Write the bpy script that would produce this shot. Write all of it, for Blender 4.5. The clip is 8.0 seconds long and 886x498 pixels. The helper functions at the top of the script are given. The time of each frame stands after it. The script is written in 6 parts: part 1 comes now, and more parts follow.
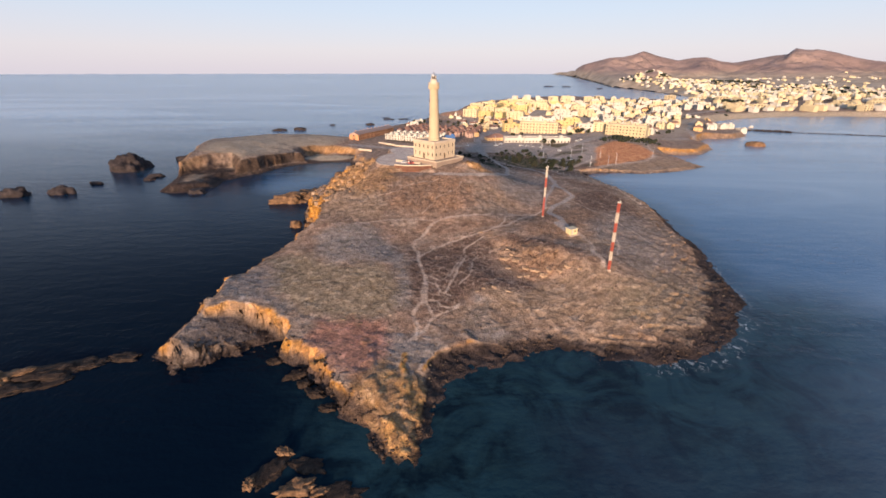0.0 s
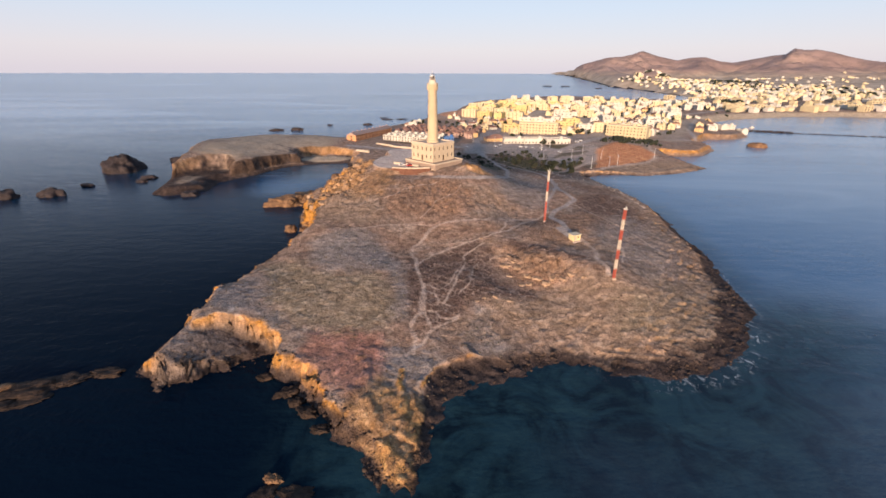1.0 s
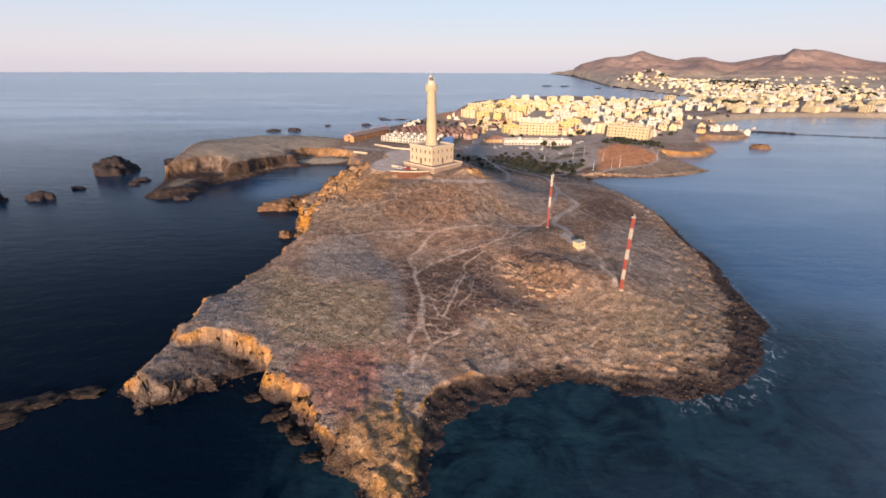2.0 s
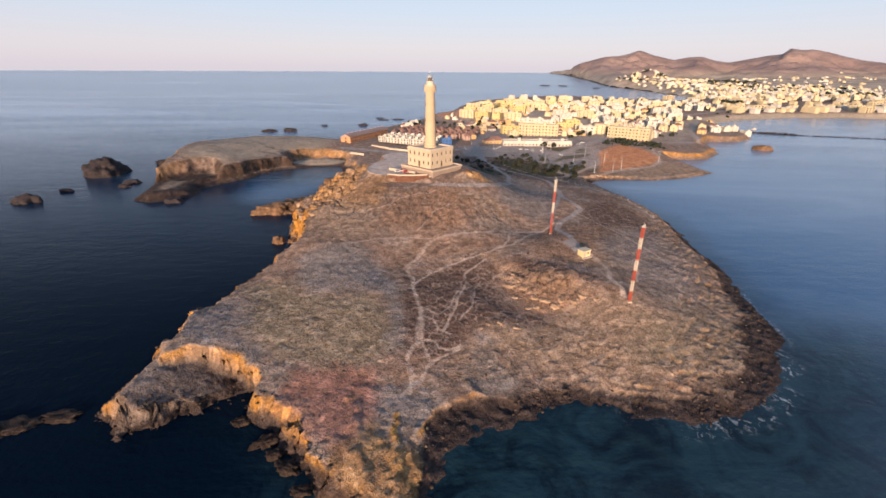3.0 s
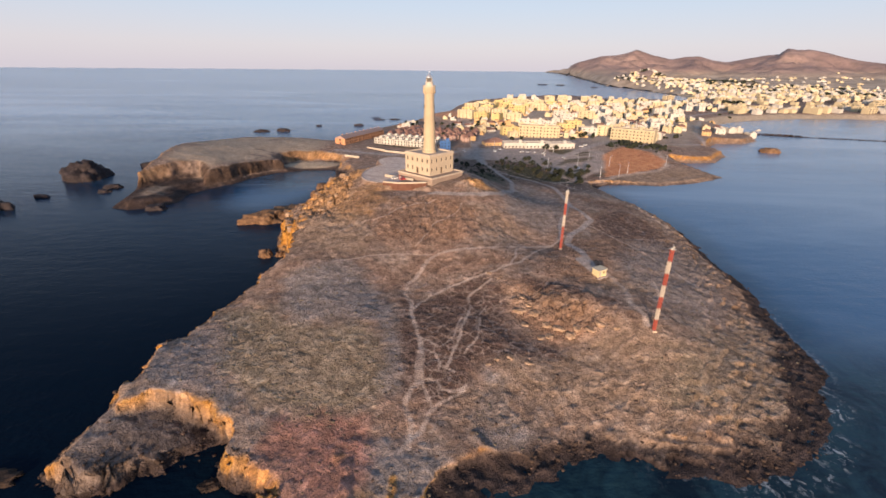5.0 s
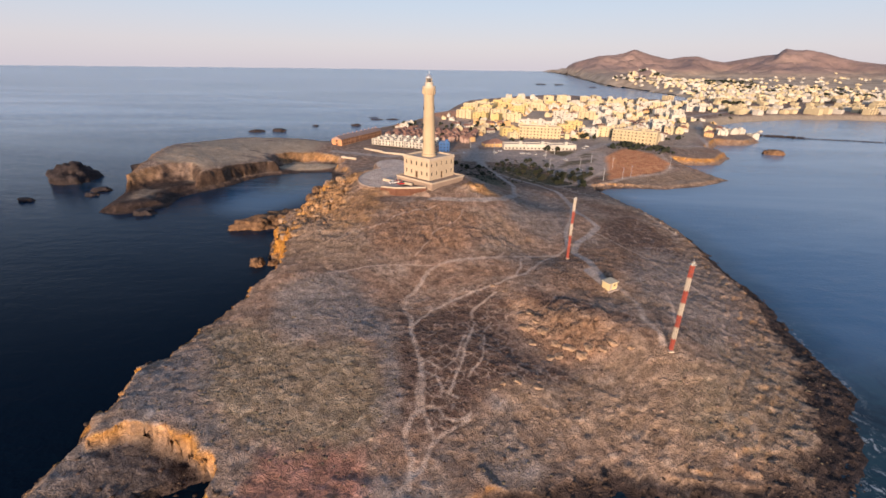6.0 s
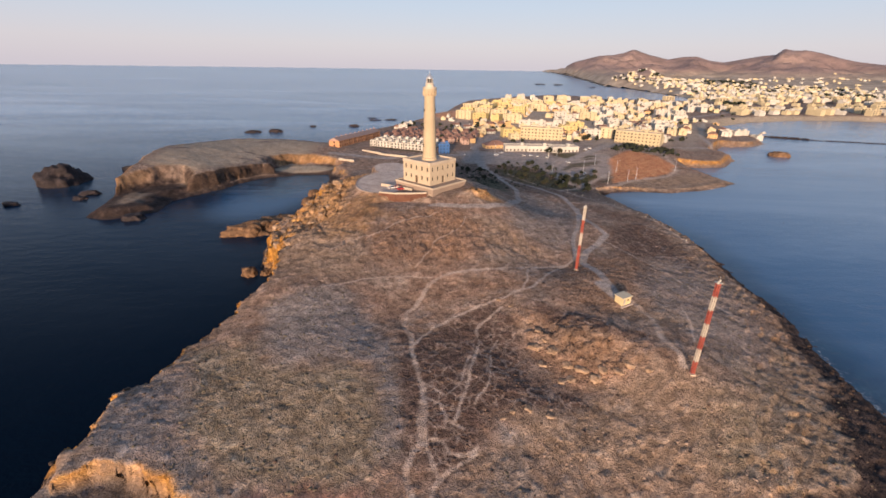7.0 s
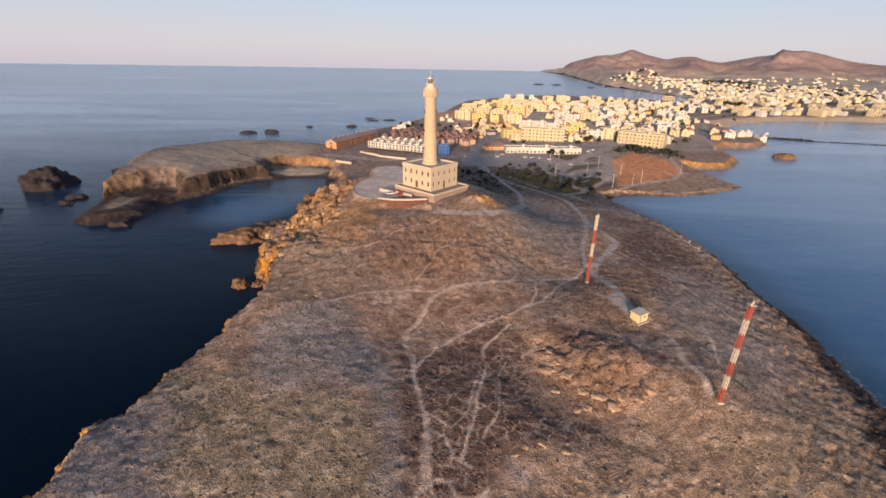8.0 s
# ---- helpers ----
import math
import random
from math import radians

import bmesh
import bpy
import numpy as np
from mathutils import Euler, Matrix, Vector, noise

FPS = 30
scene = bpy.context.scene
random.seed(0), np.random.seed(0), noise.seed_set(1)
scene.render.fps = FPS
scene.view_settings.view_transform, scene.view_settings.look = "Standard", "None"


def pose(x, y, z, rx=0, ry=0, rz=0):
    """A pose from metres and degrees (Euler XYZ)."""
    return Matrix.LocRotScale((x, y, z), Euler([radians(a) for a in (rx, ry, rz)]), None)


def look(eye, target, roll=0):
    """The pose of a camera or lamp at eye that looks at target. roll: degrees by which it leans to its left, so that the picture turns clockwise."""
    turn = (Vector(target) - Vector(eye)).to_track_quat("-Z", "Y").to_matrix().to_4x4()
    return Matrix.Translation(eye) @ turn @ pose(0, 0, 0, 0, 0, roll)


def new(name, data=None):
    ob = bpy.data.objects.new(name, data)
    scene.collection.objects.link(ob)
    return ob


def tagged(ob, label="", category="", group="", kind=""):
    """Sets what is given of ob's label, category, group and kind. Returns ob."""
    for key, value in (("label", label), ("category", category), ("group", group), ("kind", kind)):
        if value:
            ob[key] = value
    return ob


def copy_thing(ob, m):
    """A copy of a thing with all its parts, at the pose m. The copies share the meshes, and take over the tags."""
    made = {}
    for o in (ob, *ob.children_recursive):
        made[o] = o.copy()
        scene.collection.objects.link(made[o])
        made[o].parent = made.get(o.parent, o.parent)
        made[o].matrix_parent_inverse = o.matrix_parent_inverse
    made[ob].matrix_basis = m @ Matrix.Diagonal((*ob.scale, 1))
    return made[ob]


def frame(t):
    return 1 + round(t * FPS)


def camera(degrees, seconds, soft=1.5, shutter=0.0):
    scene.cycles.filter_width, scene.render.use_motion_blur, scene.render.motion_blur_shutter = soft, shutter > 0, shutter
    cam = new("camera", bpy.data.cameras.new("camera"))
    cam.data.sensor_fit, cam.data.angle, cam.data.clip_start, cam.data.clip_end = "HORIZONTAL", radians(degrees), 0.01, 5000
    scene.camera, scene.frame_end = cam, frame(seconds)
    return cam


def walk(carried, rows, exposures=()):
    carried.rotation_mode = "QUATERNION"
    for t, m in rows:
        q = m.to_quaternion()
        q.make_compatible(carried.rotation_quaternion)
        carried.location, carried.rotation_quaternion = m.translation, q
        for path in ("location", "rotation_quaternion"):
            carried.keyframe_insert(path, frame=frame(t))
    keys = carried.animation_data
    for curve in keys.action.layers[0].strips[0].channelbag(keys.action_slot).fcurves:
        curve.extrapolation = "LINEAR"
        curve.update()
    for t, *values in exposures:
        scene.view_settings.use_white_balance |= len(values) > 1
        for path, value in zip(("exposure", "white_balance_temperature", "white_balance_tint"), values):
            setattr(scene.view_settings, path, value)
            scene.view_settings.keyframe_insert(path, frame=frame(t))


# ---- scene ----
cam = camera(91.4, 8.0, 1.7)
PATH = [
    (0, (8.182, -271.181, 80.098), (8.164, -269.332, 79.335), 0.1),
    (0.5, (8.112, -267.984, 80.324), (8.096, -266.136, 79.56), 0.2),
    (1, (7.953, -264.384, 80.535), (7.942, -262.536, 79.77), 0.2),
    (1.5, (7.871, -260.631, 80.833), (7.862, -258.783, 80.067), 0.2),
    (3, (6.902, -248.513, 81.616), (6.907, -246.667, 80.846), 0.4),
    (3.5, (6.481, -244.399, 81.767), (6.491, -242.554, 80.996), 0.4),
    (4, (6.026, -239.899, 81.913), (6.04, -238.054, 81.141), 0.5),
    (4.5, (5.536, -235.536, 82.102), (5.556, -233.692, 81.327), 0.6),
    (4.7, (5.414, -233.765, 82.105), (5.434, -231.921, 81.33), 0.6),
    (6, (3.965, -221.173, 82.48), (3.997, -219.331, 81.702), 0.8),
    (6.5, (3.337, -216.329, 82.613), (3.374, -214.487, 81.833), 0.8),
    (7, (2.793, -211.226, 82.546), (2.832, -209.384, 81.767), 0.9),
    (7.5, (2.072, -205.883, 82.673), (2.117, -204.043, 81.892), 0.9),
    (8, (1.303, -200.808, 82.517), (1.352, -198.967, 81.737), 1.0),
]
walk(cam, [(t, look(eye, target, roll)) for t, eye, target, roll in PATH], [(0, 0.11), (4, 0.04), (8, -0.12)])

# ---------------------------------------------------------------- light
SUN_LEFT, SUN_HIGH = 12.0, 8.2          # degrees off the view axis, and over the horizon
sun_data = bpy.data.lights.new("sun", "SUN")
sun_data.energy, sun_data.angle, sun_data.color = 8.4, radians(6.0), (1.0, 0.71, 0.495)
sun = new("sun", sun_data)
sun.matrix_world = look((-300 * math.sin(radians(SUN_LEFT)), -300 * math.cos(radians(SUN_LEFT)), 300 * math.tan(radians(SUN_HIGH))), (0, 0, 0))
world = bpy.data.worlds.new("sky")
scene.world = world
world.use_nodes = True
wn, wl = world.node_tree.nodes, world.node_tree.links
sky = wn.new("ShaderNodeTexSky")
sky.sky_type, sky.sun_disc = "NISHITA", False
sky.sun_elevation, sky.sun_rotation = radians(SUN_HIGH), radians(180 + SUN_LEFT)
sky.air_density, sky.dust_density, sky.ozone_density = 1.0, 0.8, 3.0
# morning haze: paler and rosier towards the horizon
where, parts, haze, blend = wn.new("ShaderNodeTexCoord"), wn.new("ShaderNodeSeparateXYZ"), wn.new("ShaderNodeValToRGB"), wn.new("ShaderNodeMix")
for k in range(3):
    haze.color_ramp.elements.new(0.5)
for e, (p, c) in zip(haze.color_ramp.elements, [(0.0, (5.4, 4.9, 5.5)), (0.04, (5.6, 5.1, 5.55)), (0.11, (4.75, 5.1, 6.0)), (0.34, (3.0, 4.0, 5.8)), (1.0, (1.2, 1.75, 2.8))]):
    e.position, e.color = p, (*(v / 7 for v in c), 1)
blend.data_type, blend.inputs[0].default_value = "RGBA", 0.8
scale = wn.new("ShaderNodeVectorMath")
scale.operation = "SCALE"
scale.inputs["Scale"].default_value = 7.0
wl.new(where.outputs["Generated"], parts.inputs[0])
wl.new(parts.outputs["Z"], haze.inputs[0])
wl.new(haze.outputs[0], scale.inputs[0])
wl.new(sky.outputs[0], blend.inputs[6])
wl.new(scale.outputs[0], blend.inputs[7])
wn["Background"].inputs["Strength"].default_value = 0.15
wl.new(blend.outputs[2], wn["Background"].inputs["Color"])


# ---------------------------------------------------------------- node helpers
def material(name, rough=0.9, spec=0.3, metal=0.0):
    mat = bpy.data.materials.new(name)
    mat.use_nodes = True
    b = mat.node_tree.nodes["Principled BSDF"]
    b.inputs["Roughness"].default_value, b.inputs["Metallic"].default_value = rough, metal
    b.inputs["Specular IOR Level"].default_value = spec
    return mat, mat.node_tree.nodes, mat.node_tree.links, b


def tex_noise(mat, size, detail=4.0, rough=0.55, space="Object", stretch=(1, 1, 1), distort=0.0):
    """A noise whose features are about `size` metres across."""
    n, l = mat.node_tree.nodes, mat.node_tree.links
    co, mp, no = n.new("ShaderNodeTexCoord"), n.new("ShaderNodeMapping"), n.new("ShaderNodeTexNoise")
    mp.inputs["Scale"].default_value = [s / size for s in stretch]
    no.inputs["Scale"].default_value, no.inputs["Detail"].default_value = 1.0, detail
    no.inputs["Roughness"].default_value, no.inputs["Distortion"].default_value = rough, distort
    l.new(co.outputs[space], mp.inputs[0])
    l.new(mp.outputs[0], no.inputs["Vector"])
    return no.outputs["Fac"]


def ramp(mat, fac, stops):
    n, l = mat.node_tree.nodes, mat.node_tree.links
    r = n.new("ShaderNodeValToRGB")
    while len(r.color_ramp.elements) < len(stops):
        r.color_ramp.elements.new(0.5)
    for e, (p, c) in zip(r.color_ramp.elements, stops):
        e.position, e.color = p, (*(c if isinstance(c, tuple) else (c, c, c)), 1)
    l.new(fac, r.inputs[0])
    return r.outputs[0]


def mix(mat, fac, a, b, mode="MIX"):
    n, l = mat.node_tree.nodes, mat.node_tree.links
    m = n.new("ShaderNodeMix")
    m.data_type, m.blend_type = "RGBA", mode
    for value, socket in ((fac, m.inputs[0]), (a, m.inputs[6]), (b, m.inputs[7])):
        if isinstance(value, bpy.types.NodeSocket):
            l.new(value, socket)
        else:
            socket.default_value = (*value, 1) if isinstance(value, tuple) else value
    return m.outputs[2]


def math_node(mat, op, a, b=0.0):
    n, l = mat.node_tree.nodes, mat.node_tree.links
    m = n.new("ShaderNodeMath")
    m.operation, m.use_clamp = op, False
    for value, socket in ((a, m.inputs[0]), (b, m.inputs[1])):
        if isinstance(value, bpy.types.NodeSocket):
            l.new(value, socket)
        else:
            socket.default_value = value
    return m.outputs[0]


def attribute(mat, name):
    a = mat.node_tree.nodes.new("ShaderNodeAttribute")
    a.attribute_name = name
    return a.outputs["Fac"]


def relief(mat, height, metres, strength=1.0):
    n, l = mat.node_tree.nodes, mat.node_tree.links
    b = n.new("ShaderNodeBump")
    b.inputs["Strength"].default_value, b.inputs["Distance"].default_value = strength, metres
    l.new(height, b.inputs["Height"])
    l.new(b.outputs[0], n["Principled BSDF"].inputs["Normal"])
    return b


def plain(name, colour, rough=0.85, size=1.5, vary=0.18, spec=0.3, metal=0.0, bump=0.02, by_object=0.0):
    """Paint, plaster, tile and the like: a colour with stains, grain and fine relief."""
    mat, n, l, b = material(name, rough, spec, metal)
    big, small = tex_noise(mat, size * 4, 3), tex_noise(mat, size * 0.3, 5)
    dark = tuple(c * (1 - vary) for c in colour)
    light = tuple(min(1, c * (1 + vary * 0.6)) for c in colour)
    c = mix(mat, ramp(mat, big, [(0.35, 0.0), (0.68, 1.0)]), dark, light)
    c = mix(mat, 0.35, c, ramp(mat, small, [(0.3, tuple(v * 0.7 for v in colour)), (0.7, light)]))
    if by_object:
        info = n.new("ShaderNodeObjectInfo")
        c = mix(mat, ramp(mat, info.outputs["Random"], [(0.0, 0.0), (1.0, by_object)]), c, tuple(v * 0.55 for v in colour))
    l.new(c, b.inputs["Base Color"])
    relief(mat, small, bump)
    return mat


# ---------------------------------------------------------------- the land's shape
# TERRAIN BEGIN
def lattice(ix, iy, seed):
    h = (ix.astype(np.int64) * 374761393 + iy.astype(np.int64) * 668265263 + seed * 974634533) & 0x7FFFFFFF
    h = ((h ^ (h >> 13)) * 1274126177) & 0x7FFFFFFF
    return ((h ^ (h >> 16)) & 0xFFFF) / 65535.0


def value_noise(x, y, seed=0):
    ix, iy = np.floor(x), np.floor(y)
    u, v = x - ix, y - iy
    u, v = u * u * (3 - 2 * u), v * v * (3 - 2 * v)
    a, b = lattice(ix, iy, seed), lattice(ix + 1, iy, seed)
    c, d = lattice(ix, iy + 1, seed), lattice(ix + 1, iy + 1, seed)
    return (a * (1 - u) + b * u) * (1 - v) + (c * (1 - u) + d * u) * v


def fbm(x, y, size, octaves=4, seed=0, ridged=False):
    """Fractal noise about -1 to 1, its largest forms about size metres across."""
    total, weight, k = 0.0, 0.0, 1.0
    c, s = math.cos(0.6), math.sin(0.6)
    px, py = x / size, y / size
    for o in range(octaves):
        n = value_noise(px, py, seed + o * 17) * 2 - 1
        total, weight = total + k * (1 - 2 * np.abs(n) if ridged else n), weight + k
        px, py, k = (px * c - py * s) * 2.03 + 5.3, (px * s + py * c) * 2.03 + 1.7, k * 0.52
    return total / weight


def blocks(x, y, size, seed):
    """Broken rock: a height for each angular block, about 0 to 1, and how near the crack beside it is, 1 in the crack."""
    px, py = x / size, y / size
    ix, iy = np.floor(px), np.floor(py)
    f1, f2, own = np.full(x.shape, 9.0), np.full(x.shape, 9.0), np.zeros(x.shape)
    for a in (-1, 0, 1):
        for b in (-1, 0, 1):
            jx, jy = ix + a, iy + b
            d = np.hypot(jx + lattice(jx, jy, seed) - px, jy + lattice(jx, jy, seed + 5) - py)
            closer = d < f1
            f2 = np.where(closer, f1, np.minimum(f2, d))
            own = np.where(closer, lattice(jx, jy, seed + 9), own)
            f1 = np.where(closer, d, f1)
    return own, np.exp(-(f2 - f1) * 7)


def nose_slab(x, y):
    """Where the grey slab of the nose slopes down to the water."""
    return step(1.12, 0.95, oval(x, y, -58, -162, 15.5, 11.5, 6) + 0.15 * fbm(x, y, 8, 3, 23) + 0.12 * (blocks(x, y, 4.0, 391)[0] - 0.5))


def rocky(x, y, d):
    """Where bare rock breaks through, 0 to 1."""
    n = fbm(x, y, 16, 3, 15)
    r = step(30, 6, d + 8 * n) * step(30, 60, x) * step(120, 0, y)
    r = np.maximum(r, 0.8 * step(12, 3, d + 4 * n))
    r = np.maximum(r, 0.6 * step(1.15, 0.7, oval(x, y, 44, -109, 22, 5.0, -32) + 0.3 * n))
    r = np.maximum(r, step(1.1, 0.75, oval(x, y, -50, 0, 14, 48, 4) + 0.3 * n))
    r = np.maximum(r, step(1.15, 0.7, oval(x, y, -5, -188, 17, 20, -25) + 0.25 * n))
    r = np.maximum(r, step(1.1, 0.6, oval(x, y, 27, -15, 9, 6) + 0.3 * n))
    r = np.maximum(r, 0.9 * step(1.15, 0.7, oval(x, y, 70, -96, 13, 6, -10) + 0.3 * n))
    r = np.maximum(r, 0.8 * step(1.15, 0.7, oval(x, y, 30, -146, 26, 8, 8) + 0.4 * n))
    return r * (1 - 0.8 * nose_slab(x, y))


def crags(x, y):
    """Where the west side breaks into great upright blocks, 0 to 1."""
    n = fbm(x, y, 14, 3, 115)
    r = step(1.15, 0.8, oval(x, y, -55, 18, 15, 58, 4) + 0.3 * n)
    r = np.maximum(r, step(1.15, 0.7, oval(x, y, -62, -42, 9, 24, -18) + 0.3 * n))
    r = np.maximum(r, step(1.15, 0.7, oval(x, y, -67, -93, 6, 8, 20) + 0.3 * n))
    return np.maximum(r, 0.8 * step(1.15, 0.7, oval(x, y, -40, 52, 12, 20, -10) + 0.3 * n))


def step(a, b, v):
    u = np.clip((v - a) / (b - a), 0, 1)
    return u * u * (3 - 2 * u)


def swell(x, y):
    """The far sheet lifts a little, so that its edge meets the true horizon."""
    return 50 * np.maximum(0, (np.hypot(x, y) - 1200) / 3500) ** 1.5


# the coast, walked with the land on the left
CAPE_WEST = [(-83, 138), (-79, 120), (-77, 95), (-74, 46), (-76, 14), (-77, -16), (-73, -38), (-63, -52), (-59, -66), (-60, -80), (-66, -96),
             (-70, -110), (-73, -122), (-79, -130), (-77, -139), (-74, -147), (-77, -156), (-81, -164)]
CAPE_SOUTH = [(-76, -167), (-68, -170), (-64, -167.5), (-60, -164.5), (-53, -163.5), (-46.5, -159.5), (-42, -165.5), (-36, -168.5), (-31, -172), (-27, -177.5),
              (-21, -184), (-15, -190), (-9.4, -196), (-4.2, -200.5), (-2, -202.5), (1.3, -198), (3.7, -194), (4.5, -187), (8.3, -177), (14, -171)]
CAPE_EAST = [(20, -167), (25, -164), (32, -163.5), (38, -159), (43, -158), (46, -160), (50, -160), (54, -164), (61, -163.5), (69, -166), (76, -164),
             (83, -163.5), (91, -160), (99, -154), (104, -147), (112, -139), (119.5, -129), (122, -113), (124, -105), (128, -93), (131, -81),
             (131, -67), (132, -50), (136, -29), (137, -10), (135, 12), (130, 35), (124, 59), (120, 77), (124, 88)]
NORTH_BAY = [(136, 93), (155, 93), (174, 91), (203, 99), (226, 111), (242, 121), (229, 158), (229, 182), (245, 179), (270, 182), (302, 218), (300, 250),
             (338, 296), (374, 297), (407, 323), (426, 382), (447, 438), (450, 487), (524, 544), (666, 600), (776, 602), (900, 560), (1300, 350), (2600, -200)]
FAR_COAST = [(4300, -500), (4600, 900), (4000, 2300), (3000, 3550), (1700, 4300), (1040, 4450), (1085, 4100), (1053, 3534), (919, 2648), (800, 1992), (828, 1723),
             (802, 1263), (734, 1096), (645, 953)]
TOWN_BACK = [(566, 995), (376, 1120), (200, 1010), (80, 905), (45, 790), (26, 690), (14, 590), (2, 520), (-22, 462), (-54, 420), (-78, 380), (-94, 338), (-100, 290), (-92, 255)]
WEST_HEAD = [(-110, 238), (-160, 248), (-205, 238), (-222, 200), (-227, 165), (-221, 130), (-209, 94), (-204, 60), (-196, 26), (-184, 23), (-174, 27), (-163, 38),
             (-166, 60), (-155, 77), (-147, 92), (-136, 117), (-128, 124), (-108, 135)]
COAST = np.array(CAPE_WEST + CAPE_SOUTH + CAPE_EAST + NORTH_BAY + FAR_COAST + TOWN_BACK + WEST_HEAD, float)

# spot heights
HILLTOP = [(0, 0, 29), (-20, -8, 29), (19, 11, 28.4), (-22, 22, 28), (5, 35, 24), (0, -25, 25.6), (-14, -26, 25), (22, -16, 28.4), (14, -17, 27.6), (-31, -21, 26), (-14, -37, 23.6), (27, -33, 21.7), (34, -44, 17), (1, -62, 17.5)]
CREST = [(24, -69, 16), (-26, -61, 19), (-51, -33, 16), (-54, -43, 17.5), (-46, -84, 16.5), (-37, -85, 16), (-55, -72, 14.6), (-10, -89, 11), (-25, -97, 12.6), (-38, -97, 14.0), (-40, -110, 12.9), (-24, -112, 11.9), (-12, -104, 10.2), (-60, 30, 14), (-65, 70, 9), (-25, 72, 15), (50, 2, 16), (48, 22, 16), (-30, 45, 25)]
SOUTH = [(-65, -104, 9), (-68, -122, 9.5), (-72, -128, 9.2), (-65, -149, 11), (-71, -160, 9.5), (-41.5, -154, 8), (-39.5, -163, 7), (-29.5, -168, 5.6), (-21, -168, 5), (-35, -124, 10.8), (-17, -132, 9.2),
         (-3, -117, 9.2), (1, -124, 8), (-2, -155, 4.6), (-6, -184, 3.4), (-3, -196, 1.6), (9, -136, 7), (17.5, -140, 5.7), (16, -121, 9), (16, -160, 3), (-14, -178, 4.2)]
EAST = [(51, -64, 12.5), (57, -60, 13.5), (63, -89, 13.6), (64, -77, 15), (34, -95, 13.2), (42, -103, 13.8), (53, -108, 13.6), (62, -98, 12), (22, -100, 10), (31, -111, 8.2), (40, -118, 6.8), (50, -121, 6.6), (69.5, -118, 11.6), (69, -112, 12), (27, -131, 8), (55, -126, 7), (73, -125, 8.6), (94, -114, 5.2), (106, -123, 2.4),
        (73, -141, 4.8), (56, -143, 4.4), (42, -147, 2.2), (40, -100, 11), (102, -82, 7), (78, -21, 15)]
EAST_SHORE = [(110, -30, 8), (120, 30, 6), (60, 88, 7), (90, 60, 9), (100, 20, 12), (128, -60, 3), (110, 85, 4)]
MAINLAND = [(40, 150, 6), (103, 105, 5), (180, 140, 4.2), (190, 200, 9.5), (150, 130, 4), (230, 130, 2), (-60, 180, 7), (-60, 270, 7), (0, 280, 7), (60, 370, 8), (100, 290, 8), (120, 180, 6), (220, 250, 8), (280, 220, 6),
            (320, 330, 8), (400, 350, 5), (30, 590, 7), (100, 700, 7), (300, 700, 7), (450, 600, 8), (300, 450, 9), (540, 700, 8), (640, 800, 7), (20, 430, 9), (24, 490, 17), (4, 530, 11), (46, 505, 17), (34, 540, 15)]
HEADLAND_WEST = [(-208, 96, 19), (-195, 88, 18.5), (-200, 74, 17.5), (-225, 150, 18), (-165, 85, 14), (-150, 115, 12), (-200, 200, 14), (-140, 200, 12.5), (-105, 200, 10), (-125, 165, 10), (-180, 150, 17), (-180, 35, 5), (-175, 60, 6)]
SPOTS = np.array(HILLTOP + CREST + SOUTH + EAST + EAST_SHORE + MAINLAND + HEADLAND_WEST, float)


def spline_kernel(d):
    return np.where(d > 1e-9, d * d * np.log(np.maximum(d, 1e-9)), 0.0)


def spline_weights(spots, soft):
    q = spots[:, :2] / 100
    k = spline_kernel(np.hypot(q[:, None, 0] - q[None, :, 0], q[:, None, 1] - q[None, :, 1])) + soft * np.eye(len(q))
    p = np.c_[np.ones(len(q)), q]
    a = np.block([[k, p], [p.T, np.zeros((3, 3))]])
    return np.linalg.solve(a, np.r_[spots[:, 2], 0, 0, 0])


WEIGHTS = spline_weights(SPOTS, 0.004)


def rolling(x, y):
    """The smooth top of the land, before the cliffs are cut."""
    u, v, out = x / 100, y / 100, 0.0
    for (sx, sy, _), w in zip(SPOTS, WEIGHTS):
        out = out + w * spline_kernel(np.hypot(u - sx / 100, v - sy / 100))
    return out + WEIGHTS[-3] + WEIGHTS[-2] * u + WEIGHTS[-1] * v


def inland(x, y):
    """Metres from the coast line, positive on land."""
    best, inside = np.full(x.shape, 1e9), np.zeros(x.shape, bool)
    for (ax, ay), (bx, by) in zip(COAST, np.roll(COAST, -1, axis=0)):
        dx, dy = bx - ax, by - ay
        t = np.clip(((x - ax) * dx + (y - ay) * dy) / (dx * dx + dy * dy), 0, 1)
        best = np.minimum(best, np.hypot(x - ax - t * dx, y - ay - t * dy))
        cross = ((ay > y) != (by > y)) & (x < (bx - ax) * (y - ay) / (by - ay + 1e-12) + ax)
        inside ^= cross
    return np.where(inside, best, -best)


def oval(x, y, cx, cy, rx, ry, turn=0.0):
    c, s = math.cos(radians(turn)), math.sin(radians(turn))
    u, v = ((x - cx) * c + (y - cy) * s) / rx, (-(x - cx) * s + (y - cy) * c) / ry
    return np.hypot(u, v)


# places where the land drops by a wall: centre, half sizes, turn, height left at its foot
HOLLOWS = [(-46, -160.5, 5.5, 5.5, 0, -0.8), (-184, 48, 18, 42, -18, 5.0), (-160, 62, 10, 24, -35, 3.5), (-88, 20, 24, 34, 0, 1.2), (-78, 95, 14, 40, 0, 2.0),
           (-106, 150, 29, 22, 5, 1.6), (18, -176, 15, 16, 20, 0.6), (-39, -172, 8, 6, -20, 1.0)]


